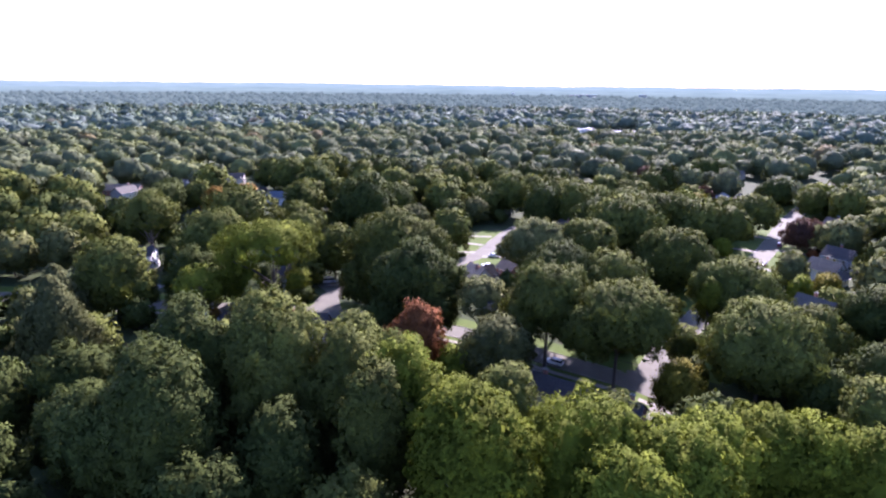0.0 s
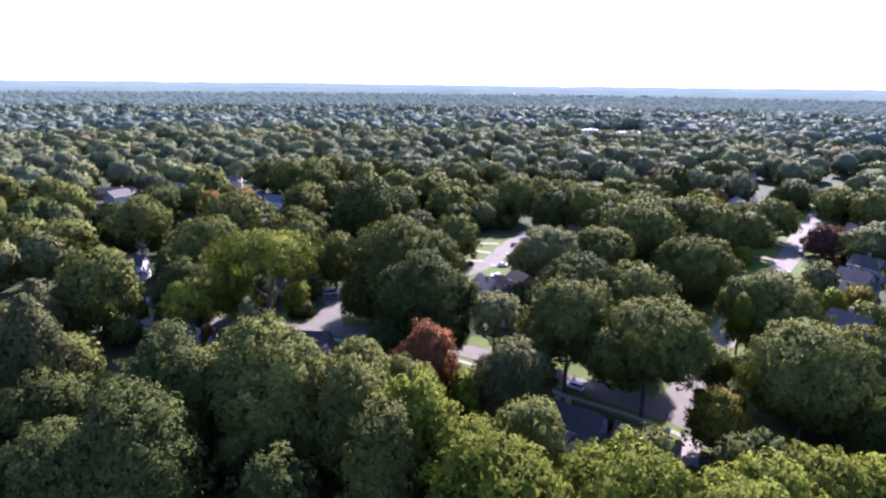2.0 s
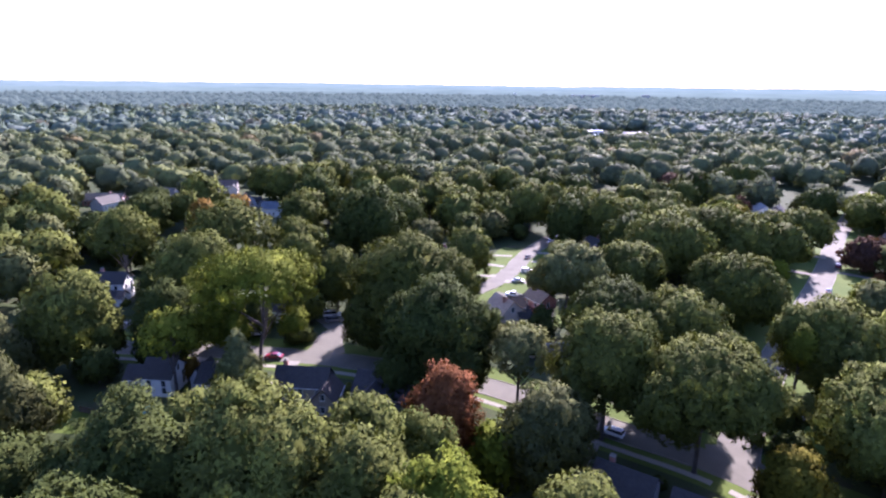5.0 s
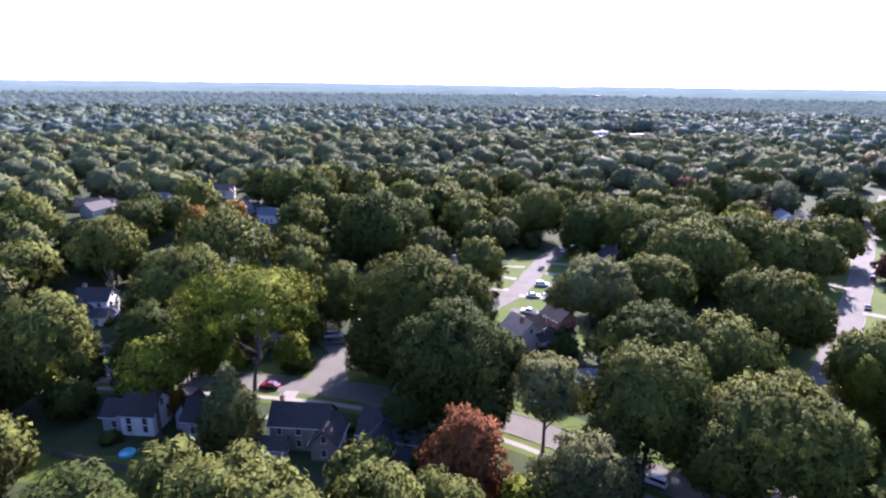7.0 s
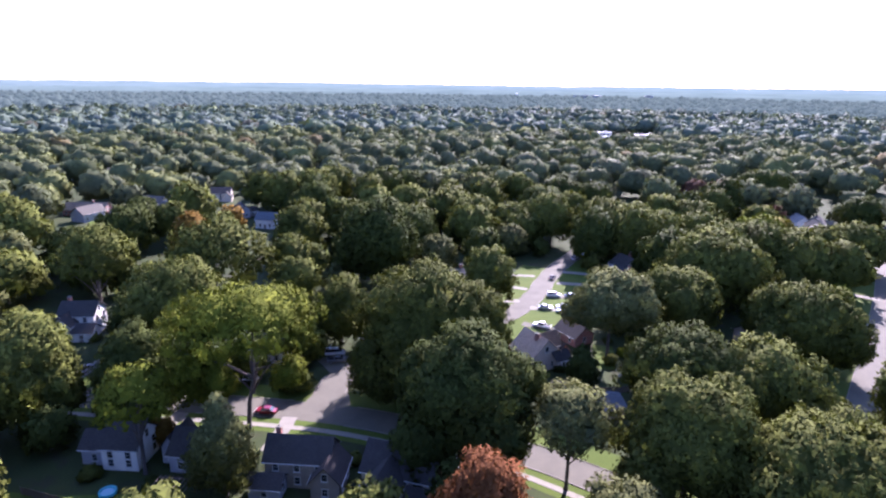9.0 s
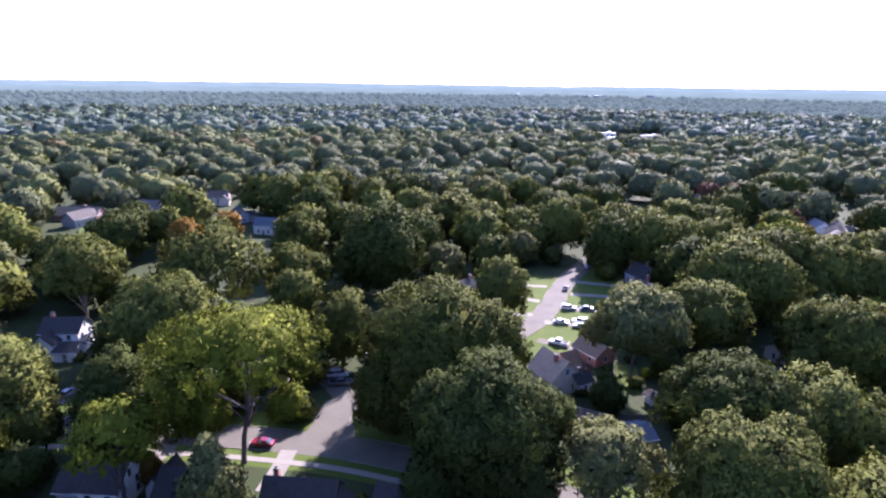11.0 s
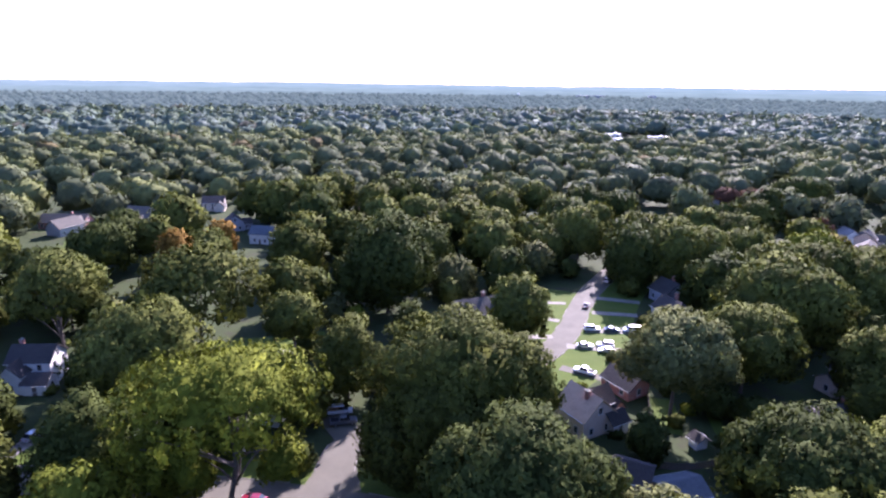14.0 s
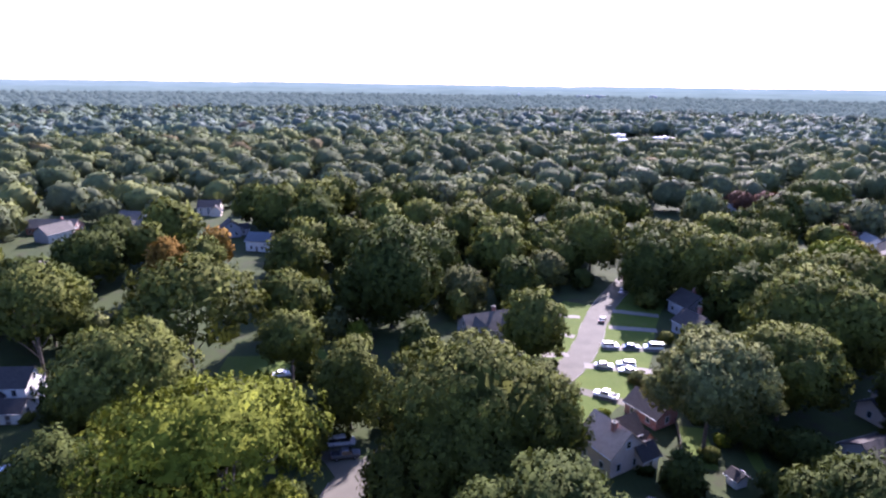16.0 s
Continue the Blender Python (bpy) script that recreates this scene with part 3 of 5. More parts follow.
def scatter(dmin, dmax, gap, rng):
    """Crown places in a wide fan, with about the given spacing, clear of roads, houses and the placed trees."""
    area = 0.5 * (dmax ** 2 - dmin ** 2) * 1.75
    n = int(area / (gap * gap * 0.62))
    d = np.sqrt(rng.uniform(dmin ** 2, dmax ** 2, n))
    a = rng.uniform(-0.875, 0.875, n)
    pts = np.stack([d * np.sin(a), d * np.cos(a)], 1)
    cell, kept = {}, []
    for p in pts:
        k = (int(p[0] // gap), int(p[1] // gap))
        if any(np.hypot(*(p - q)) < gap * 0.86 for i in (-1, 0, 1) for j in (-1, 0, 1) for q in cell.get((k[0] + i, k[1] + j), ())):
            continue
        cell.setdefault(k, []).append(p)
        kept.append(p)
    return kept


def clear(p):
    x, y = p
    if -122 < x < 112 and y < 292 and y > 40:
        return False
    if y < 560:
        if any(np.hypot(x - t[0], y - t[1]) < t[3] * 0.75 + 5 for t in TREES):
            return False
        if any(np.hypot(x - h[0], y - h[1]) < h[2] for h in HOUSE_SPOTS + GLADES):
            return False
        if any(np.min(np.hypot(l[:, 0] - x, l[:, 1] - y)) < h + 6.5 for l, h in ROADS):
            return False
    if any(abs(x - h[0]) < 9 and -22 < y - h[1] < 9 for h in FAR_HOUSES):
        return False
    if 0.17 * y < x < 0.285 * y and 735 < y < 930 or 95 < x < 185 and 965 < y < 1100:
        return False
    return True


rng_t = np.random.default_rng(21)
KINDS = ["green", "green", "green", "dark", "dark", "green", "grey", "dark", "orange"]
near_ring = [p for p in scatter(110, 420, 14.2, rng_t) if clear(p)]
near_ring.sort(key=lambda p: float(np.hypot(p[0] + 10, p[1] - 70)))
for p in near_ring[:125]:
    r = rng_t.uniform(6.5, 12)
    top = rng_t.uniform(14, 23) * (0.75 + r / 34)
    tree(float(p[0]), float(p[1]), top, r, KINDS[rng_t.integers(0, 8)], "round", top * 0.12, 0.62 + np.hypot(*p) / 700, 0.8, int(11 + r))


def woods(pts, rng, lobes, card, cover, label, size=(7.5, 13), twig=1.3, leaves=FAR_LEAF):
    """Crowns past the placed trees, joined into one mesh."""
    co, tri, nr, idx, off = [], [], [], [], 0
    for p in pts:
        r = rng.uniform(*size)
        top = rng.uniform(11, 21) * (0.62 + r / 26)
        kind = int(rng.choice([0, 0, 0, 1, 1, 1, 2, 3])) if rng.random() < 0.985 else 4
        v, f, _, vn = crown_data(rng, r, top * 0.12, top, "round", card, cover, lobes, twig)
        co.append(v + np.array((p[0], p[1], float(ground_height(p[0], p[1])))))
        tri.append(f + off)
        nr.append(vn)
        idx += [kind] * len(f)
        off += len(v)
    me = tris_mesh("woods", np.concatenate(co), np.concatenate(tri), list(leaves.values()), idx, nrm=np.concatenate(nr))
    return tagged(new("woods", me), label, "woods", kind="stuff")


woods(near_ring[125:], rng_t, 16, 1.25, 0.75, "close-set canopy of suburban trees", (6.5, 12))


def dome_woods(pts, rng, template, size, mat, label):
    """Far crowns as lumpy rounded masses, joined into one mesh."""
    tv, tf = template
    n = len(pts)
    r = rng.uniform(*size, n)
    top = rng.uniform(11, 22, n) * (0.62 + r / 26)
    z0 = np.array([float(ground_height(p[0], p[1])) for p in pts])
    ph = rng.uniform(0, 6.28, (n, 6, 1))
    x, y, z = tv[:, 0], tv[:, 1], tv[:, 2]
    k = (1 + 0.12 * np.sin(3.1 * x + 2 * y + ph[:, 0]) + 0.09 * np.sin(4.3 * y - 2.5 * z + ph[:, 1]) + 0.08 * np.sin(5 * z + 3 * x + ph[:, 2])
         + 0.10 * np.sin(9 * x + ph[:, 3]) * np.sin(8 * y + ph[:, 4]) + 0.08 * np.sin(11 * z + 6 * y + ph[:, 5]) + rng.normal(0, 0.035, (n, len(tv))))
    v = tv[None] * k[..., None] * np.stack([r, r, top * 0.5], 1)[:, None]
    v[..., 2] += (z0 + top * 0.5)[:, None]
    v[..., :2] += np.array(pts)[:, None]
    f = tf[None] + (np.arange(n) * len(tv))[:, None, None]
    return tagged(new("backdrop", tris_mesh("backdrop", v.reshape(-1, 3), f.reshape(-1, 3), [mat])), label, "woods", kind="structure")


mid = [p for p in scatter(420, 800, 16.6, rng_t) if clear(p)]
mid.sort(key=lambda p: float(np.hypot(*p)))
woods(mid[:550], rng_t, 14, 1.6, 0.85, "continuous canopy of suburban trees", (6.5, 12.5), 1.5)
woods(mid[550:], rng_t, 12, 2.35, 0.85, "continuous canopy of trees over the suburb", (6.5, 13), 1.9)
far = [p for p in scatter(800, 1450, 18.0, rng_t) if clear(p)]
far.sort(key=lambda p: float(np.hypot(*p)))
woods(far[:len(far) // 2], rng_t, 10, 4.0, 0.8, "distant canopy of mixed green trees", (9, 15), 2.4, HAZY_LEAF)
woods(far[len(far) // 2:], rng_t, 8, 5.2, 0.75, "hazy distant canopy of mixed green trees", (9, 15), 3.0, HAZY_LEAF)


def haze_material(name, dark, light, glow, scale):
    """Distant country with bright haze painted in, as pale colour and as glow."""
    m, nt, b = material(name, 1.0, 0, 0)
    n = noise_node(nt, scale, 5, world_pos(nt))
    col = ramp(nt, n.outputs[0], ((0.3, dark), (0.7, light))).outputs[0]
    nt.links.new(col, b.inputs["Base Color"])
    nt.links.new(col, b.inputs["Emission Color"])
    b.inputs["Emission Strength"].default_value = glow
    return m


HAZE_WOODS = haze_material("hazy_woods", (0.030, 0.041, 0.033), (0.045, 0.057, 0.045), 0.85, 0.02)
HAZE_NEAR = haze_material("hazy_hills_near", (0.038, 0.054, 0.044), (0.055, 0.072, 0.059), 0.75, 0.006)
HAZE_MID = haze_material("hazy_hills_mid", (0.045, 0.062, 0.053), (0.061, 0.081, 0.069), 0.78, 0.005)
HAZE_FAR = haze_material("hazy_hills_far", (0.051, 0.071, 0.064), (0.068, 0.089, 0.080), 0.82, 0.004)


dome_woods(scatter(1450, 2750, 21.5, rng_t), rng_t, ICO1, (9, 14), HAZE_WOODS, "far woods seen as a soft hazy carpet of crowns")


def far_hills(rings, mat, label):
    """Wooded ridges in the haze, all round: a tufted sheet between rings (distance, height)."""
    rng = np.random.default_rng(int(rings[0][0]))
    vs, fs = [], []
    ang = np.linspace(0, 2 * math.pi, 1081)[:-1]
    for j, (r, h) in enumerate(rings):
        tuft = rng.normal(0, 0.9, len(ang))
        for a, q in zip(ang, tuft):
            w = 3.5 * math.sin(a * 9 + j) + 2.2 * math.sin(a * 23 + 2 * j) + 1.2 * math.sin(a * 71 + j * 3) + 0.9 * math.sin(a * 173 + j)
            vs.append((r * math.sin(a), r * math.cos(a), h + w * 0.6 + q))
    n = len(ang)
    for j in range(len(rings) - 1):
        for k in range(n):
            a, b = j * n + k, j * n + (k + 1) % n
            fs.append((a, b, b + n, a + n))
    return tagged(mesh_object("backdrop", vs, fs, mat, smooth=True), label, "hills", kind="structure")


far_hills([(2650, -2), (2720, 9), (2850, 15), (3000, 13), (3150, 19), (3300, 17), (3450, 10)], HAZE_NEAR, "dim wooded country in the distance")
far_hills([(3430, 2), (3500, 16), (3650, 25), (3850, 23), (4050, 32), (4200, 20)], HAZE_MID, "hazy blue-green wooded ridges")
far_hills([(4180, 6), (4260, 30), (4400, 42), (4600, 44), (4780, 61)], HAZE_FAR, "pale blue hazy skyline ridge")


# ---- houses ----
def siding(name, dark, light, row=0.2):
    """Painted boards: shallow rows with stains."""
    m, nt, b = material(name, 0.7, 0, 0.3)
    co = nt.nodes.new("ShaderNodeTexCoord").outputs["Object"]
    n, f = noise_node(nt, 0.5, 5, co), noise_node(nt, 9, 3, co)
    col = mix(nt, 0.4, ramp(nt, n.outputs[0], ((0.3, dark), (0.7, light))).outputs[0], ramp(nt, f.outputs[0], ((0.3, dark), (0.7, light))).outputs[0])
    nt.links.new(col, b.inputs["Base Color"])
    sep = nt.nodes.new("ShaderNodeSeparateXYZ")
    nt.links.new(co, sep.inputs[0])
    div = nt.nodes.new("ShaderNodeMath")
    div.operation, div.inputs[1].default_value = "DIVIDE", row
    nt.links.new(sep.outputs[2], div.inputs[0])
    fr = nt.nodes.new("ShaderNodeMath")
    fr.operation = "FRACT"
    nt.links.new(div.outputs[0], fr.inputs[0])
    bn = nt.nodes.new("ShaderNodeBump")
    bn.inputs["Strength"].default_value, bn.inputs["Distance"].default_value = 0.6, 0.02
    nt.links.new(fr.outputs[0], bn.inputs["Height"])
    nt.links.new(bn.outputs[0], b.inputs["Normal"])
    return m


def coursed(name, dark, light, joint, w, h, bump=0.5, rough=0.9):
    """Rows of bricks or shingles with their own tints and sunk joints."""
    m, nt, b = material(name, rough, 0, 0.2)
    co = nt.nodes.new("ShaderNodeTexCoord").outputs["Object"]
    sep = nt.nodes.new("ShaderNodeSeparateXYZ")
    nt.links.new(co, sep.inputs[0])
    add = nt.nodes.new("ShaderNodeMath")
    nt.links.new(sep.outputs[0], add.inputs[0])
    nt.links.new(sep.outputs[1], add.inputs[1])
    comb = nt.nodes.new("ShaderNodeCombineXYZ")
    nt.links.new(add.outputs[0], comb.inputs[0])
    nt.links.new(sep.outputs[2], comb.inputs[1])
    br = nt.nodes.new("ShaderNodeTexBrick")
    nt.links.new(comb.outputs[0], br.inputs["Vector"])
    br.inputs["Color1"].default_value, br.inputs["Color2"].default_value, br.inputs["Mortar"].default_value = (*dark, 1), (*light, 1), (*joint, 1)
    br.inputs["Scale"].default_value = 1.0
    br.inputs["Mortar Size"].default_value = h * 0.07
    br.inputs["Brick Width"].default_value, br.inputs["Row Height"].default_value = w, h
    n = noise_node(nt, 0.7, 5, co)
    col = mix(nt, 0.4, br.outputs[0], ramp(nt, n.outputs[0], ((0.3, dark), (0.7, light))).outputs[0])
    nt.links.new(col, b.inputs["Base Color"])
    bn = nt.nodes.new("ShaderNodeBump")
    bn.invert = True
    bn.inputs["Strength"].default_value, bn.inputs["Distance"].default_value = bump, 0.02
    nt.links.new(br.outputs[1], bn.inputs["Height"])
    nt.links.new(bn.outputs[0], b.inputs["Normal"])
    return m


WALL = {
    "white": siding("siding_white", (0.50, 0.49, 0.43), (0.66, 0.65, 0.57)),
    "cream": siding("siding_cream", (0.38, 0.33, 0.26), (0.52, 0.46, 0.36)),
    "beige": surface("stucco_beige", (0.17, 0.145, 0.11), (0.26, 0.22, 0.17), 0.6, 12, 0.9, 0.3),
    "grey": siding("siding_grey", (0.22, 0.22, 0.22), (0.32, 0.32, 0.32)),
    "brick": coursed("wall_brick", (0.24, 0.10, 0.07), (0.36, 0.17, 0.12), (0.38, 0.35, 0.31), 0.22, 0.075),
    "tan": surface("stucco_tan", (0.42, 0.33, 0.24), (0.56, 0.45, 0.33), 0.6, 12, 0.9, 0.3),
}
ROOF = {
    "slate": coursed("shingles_slate", (0.036, 0.033, 0.029), (0.060, 0.054, 0.047), (0.022, 0.020, 0.018), 0.35, 0.14),
    "brown": coursed("shingles_brown", (0.40, 0.27, 0.16), (0.54, 0.38, 0.24), (0.07, 0.05, 0.04), 0.35, 0.14),
    "grey": coursed("shingles_grey", (0.070, 0.063, 0.049), (0.115, 0.104, 0.081), (0.05, 0.05, 0.05), 0.35, 0.14),
    "blue": coursed("shingles_blue", (0.065, 0.078, 0.085), (0.105, 0.122, 0.13), (0.05, 0.06, 0.07), 0.35, 0.14),
    "pale": surface("roof_pale", (0.17, 0.16, 0.14), (0.25, 0.24, 0.21), 0.3, 6, 0.7, 0.2),
}
TRIM = surface("trim_white", (0.36, 0.36, 0.32), (0.50, 0.50, 0.44), 1.0, 15, 0.6, 0.1)
DARKWOOD = surface("weathered_wood", (0.09, 0.07, 0.055), (0.18, 0.15, 0.12), 1.2, 18, 0.9, 0.5)
BRICKRED = WALL["brick"]


def glass_material():
    m, nt, b = material("window_glass", 0.06, 0, 0.6)
    n = noise_node(nt, 0.8, 2, world_pos(nt))
    nt.links.new(ramp(nt, n.outputs[0], ((0.3, (0.012, 0.014, 0.018)), (0.7, (0.03, 0.034, 0.04)))).outputs[0], b.inputs["Base Color"])
    return m


GLASS = glass_material()


def add_box(bm, x0, x1, y0, y1, z0, z1):
    v = [bm.verts.new(p) for p in ((x0, y0, z0), (x1, y0, z0), (x1, y1, z0), (x0, y1, z0), (x0, y0, z1), (x1, y0, z1), (x1, y1, z1), (x0, y1, z1))]
    for f in ((0, 3, 2, 1), (4, 5, 6, 7), (0, 1, 5, 4), (1, 2, 6, 5), (2, 3, 7, 6), (3, 0, 4, 7)):
        bm.faces.new([v[i] for i in f])


def box_mesh(name, boxes, mat, bevel=0.0):
    bm = bmesh.new()
    for b in boxes:
        add_box(bm, *b)
    if bevel:
        bmesh.ops.bevel(bm, geom=bm.edges[:], offset=bevel, segments=2, affect="EDGES")
    bmesh.ops.recalc_face_normals(bm, faces=bm.faces)
    me = bpy.data.meshes.new(name)
    bm.to_mesh(me)
    bm.free()
    me.materials.append(mat)
    return me


# one window, shared: it faces -y, 1.0 wide and 1.4 high about its centre
WIN_FRAME = box_mesh("frame", [(-0.58, 0.58, -0.07, 0.02, 0.66, 0.78), (-0.58, 0.58, -0.07, 0.02, -0.78, -0.66), (-0.58, -0.47, -0.07, 0.02, -0.66, 0.66), (0.47, 0.58, -0.07, 0.02, -0.66, 0.66), (-0.47, 0.47, -0.05, 0.02, -0.03, 0.03)], TRIM)
WIN_PANE = box_mesh("pane", [(-0.48, 0.48, -0.035, -0.015, -0.68, 0.68)], GLASS)
WIN_SILL = box_mesh("sill", [(-0.64, 0.64, -0.14, 0.0, -0.86, -0.79)], TRIM)


def child(name, me, parent, m=None):
    ob = new(name, me)
    ob.parent = parent
    if m is not None:
        ob.matrix_basis = m
    return ob


def window(parent, m, detail=True):
    w = child("window", WIN_FRAME, parent, m)
    child("pane", WIN_PANE, w)
    if detail:
        child("sill", WIN_SILL, w)


def gable_block(house, cx, cy, w, d, eave, ridge, wall, roof, along_x=True, wins=True, detail=True):
    """One block of a house: gabled walls, roof slabs with overhang, windows on the sides."""
    L, S = (w, d) if along_x else (d, w)          # length along the ridge, span across it
    turn = pose(cx, cy, 0, 0, 0, 0 if along_x else 90)
    bm = bmesh.new()
    pts = [(-S / 2, -0.2), (S / 2, -0.2), (S / 2, eave), (0, ridge), (-S / 2, eave)]
    ends = [[bm.verts.new((sx * L / 2, y, z)) for y, z in pts] for sx in (-1, 1)]
    bm.faces.new(ends[0])
    bm.faces.new(ends[1])
    for i in range(5):
        bm.faces.new((ends[0][i], ends[0][(i + 1) % 5], ends[1][(i + 1) % 5], ends[1][i]))
    part("wall", bm, wall, house).matrix_basis = turn
    o, t = 0.45, 0.2
    k = (ridge - eave) / (S / 2)
    for s in (-1, 1):
        bm = bmesh.new()
        prof = [(0, ridge + 0.03), (s * (S / 2 + o), eave - k * o + 0.03), (s * (S / 2 + o), eave - k * o + 0.03 + t), (0, ridge + 0.03 + t)]
        e = [[bm.verts.new((sx * (L / 2 + o), y, z)) for y, z in prof] for sx in (-1, 1)]
        bm.faces.new(e[0])
        bm.faces.new(e[1])
        for i in range(4):
            bm.faces.new((e[0][i], e[0][(i + 1) % 4], e[1][(i + 1) % 4], e[1][i]))
        part("roof", bm, roof, house).matrix_basis = turn
        bm = bmesh.new()
        ye, ze = s * (S / 2 + o), eave - k * o
        add_box(bm, -L / 2 - o, L / 2 + o, min(ye, ye + s * 0.12), max(ye, ye + s * 0.12), ze + 0.02, ze + 0.17)
        part("gutter", bm, TRIM, house).matrix_basis = turn
    if wins:
        levels = [1.6] + ([eave - 1.3] if eave > 4.4 else [])
        for zc in levels:
            n = max(1, int(L // 3.2))
            for j in range(n):
                xx = (j + 0.5) / n * L - L / 2
                for rot, yy in ((0, -S / 2), (180, S / 2)) if detail else ((0, -S / 2),):
                    window(house, turn @ pose(xx if rot == 0 else -xx, yy, zc, 0, 0, rot), detail)
            n = max(1, int(S // 3.6))
            for j in range(n):
                yy = (j + 0.5) / n * S - S / 2
                for rot, xx in ((90, L / 2), (-90, -L / 2)) if detail else ((90, L / 2),):
                    window(house, turn @ pose(xx, yy, zc, 0, 0, rot), detail)
        if ridge - eave > 2.4 and detail:
            for rot, xx in ((90, L / 2), (-90, -L / 2)):
                window(house, turn @ pose(xx, 0, eave + (ridge - eave) * 0.33, 0, 0, rot), detail)


def chimney(house, x, y, top, base=0.0):
    bm = bmesh.new()
    add_box(bm, x - 0.42, x + 0.42, y - 0.42, y + 0.42, base, top)
    ob = part("chimney", bm, BRICKRED, house, "red brick chimney")
    bm = bmesh.new()
    add_box(bm, x - 0.52, x + 0.52, y - 0.52, y + 0.52, top, top + 0.14)
    add_box(bm, x - 0.16, x + 0.16, y - 0.16, y + 0.16, top + 0.14, top + 0.42)
    part("cap", bm, CONCRETE, ob)


def door(house, m):
    d = child("door", box_mesh("door", [(-0.48, 0.48, -0.06, 0.0, 0, 2.05)], DARKWOOD), house, m)
    child("frame", box_mesh("frame", [(-0.6, -0.48, -0.09, 0, 0, 2.17), (0.48, 0.6, -0.09, 0, 0, 2.17), (-0.48, 0.48, -0.09, 0, 2.05, 2.17)], TRIM), d)
    child("handle", box_mesh("handle", [(0.34, 0.40, -0.12, -0.06, 0.98, 1.06)], METAL), d)


METAL, _nt, _b = material("brushed_metal", 0.35, 1.0, 0.5)
_b.inputs["Base Color"].default_value = (0.55, 0.55, 0.56, 1)


def house(x, y, rot, blocks, label, chims=(), doors=(), detail=True):
    """blocks: cx, cy, w, d, eave, ridge, wall, roof, ridge along x."""
    h = new("house")
    h.matrix_basis = pose(x, y, 0, 0, 0, rot)
    for cx, cy, w, d, eave, ridge, wl, rf, ax in blocks:
        gable_block(h, cx, cy, w, d, eave, ridge, WALL[wl], ROOF[rf], ax, True, detail)
    for c in chims:
        chimney(h, *c)
    for m in doors:
        door(h, m)
    return tagged(h, label, "house", "suburban houses")


house(-38.6, 143.4, -2, [(0, 0, 11.2, 6.4, 5.4, 8.4, "beige", "slate", True), (5.6, -2.2, 5.0, 7.4, 3.6, 6.4, "beige", "slate", False), (-4.6, -5.0, 5.4, 3.8, 2.6, 4.0, "grey", "slate", True)],
      "two-storey beige house with a dark slate roof", [(-4.2, 0.9, 9.4)], [pose(0, 3.2, 0, 0, 0, 180)])
house(-20.6, 140.8, -14, [(0, 1.5, 12.6, 8.2, 4.6, 8.0, "cream", "slate", True), (-1.6, -4.4, 6.2, 6.0, 4.2, 7.2, "cream", "slate", False), (4.4, -3.6, 3.8, 3.6, 2.6, 4.0, "cream", "slate", True)],
      "cream house with dark gabled roofs in tree shade", [], [pose(2.5, 5.6, 0, 0, 0, 180)])
# The low wing is white as well; its grey siding stands for tree shade.
house(-71.8, 147.0, -1, [(0, 0, 6.6, 7.6, 4.6, 7.6, "white", "slate", True), (-5.6, 0.2, 4.8, 5.4, 3.4, 5.6, "grey", "slate", True)], "white sided house with a dark roof and a low wing", [], [pose(-1.5, 3.8, 0, 0, 0, 180)])
house(-58.2, 146.6, -6, [(0, 0, 8.6, 7.4, 3.8, 7.0, "grey", "slate", True), (-5.4, 1.6, 3.4, 6.2, 3.4, 5.8, "grey", "slate", False)], "dark-roofed grey house with a side gable in tree shade", [(3.6, 0.6, 8.0)], [pose(1, 3.7, 0, 0, 0, 180)])
house(-116.8, 203.2, 6, [(0, 0, 9.4, 7.2, 6.0, 8.8, "white", "slate", True), (-2.0, -5.2, 4.8, 4.6, 4.4, 6.8, "white", "slate", False), (3.2, -5.6, 5.2, 4.8, 2.7, 4.4, "white", "slate", True)],
      "white two-storey house with dark roofs and a front gable", [(-3.2, 0.8, 9.8)], [pose(3.2, -8.0, 0)])
house(9.2, 191.8, 32, [(-1.6, 0, 8.4, 8.6, 4.4, 8.2, "tan", "brown", False), (3.0, 1.6, 5.6, 5.2, 4.4, 7.0, "tan", "slate", True), (2.4, -4.2, 4.2, 4.2, 3.0, 4.6, "cream", "slate", True), (6.2, 0.2, 3.4, 4.4, 2.8, 4.6, "brick", "slate", False)],
      "tan stucco house with brown shingled gables and a brick wing", [(-2.6, -1.4, 9.0)], [pose(-1, 4.3, 0, 0, 0, 180)])
house(-14, 246.5, 24, [(0, 0, 13.5, 8.6, 3.6, 7.0, "grey", "grey", True), (-3.6, -4.4, 6.0, 6.6, 3.6, 6.6, "grey", "grey", False), (4.4, -3.8, 4.6, 5.0, 3.4, 5.8, "white", "grey", False)], "low grey house with weathered grey gabled roofs", [(2.8, 0.8, 8.2)], [pose(1, 4.3, 0, 0, 0, 180)])
house(74.5, 209.5, 20, [(0, 0, 7.6, 8.6, 4.9, 8.0, "tan", "slate", False), (-5.6, 1.0, 5.0, 6.0, 3.0, 5.0, "tan", "slate", True)], "tan gabled house deep in tree shade", [], [pose(0, -4.3, 0)])
house(60.5, 193.5, 22, [(0, 0, 14.5, 7.8, 2.9, 5.2, "grey", "slate", True), (5.0, -4.0, 5.4, 5.0, 2.8, 4.8, "grey", "slate", False)], "long low house with a dark shaded roof", [(2.0, 0.5, 6.2)])
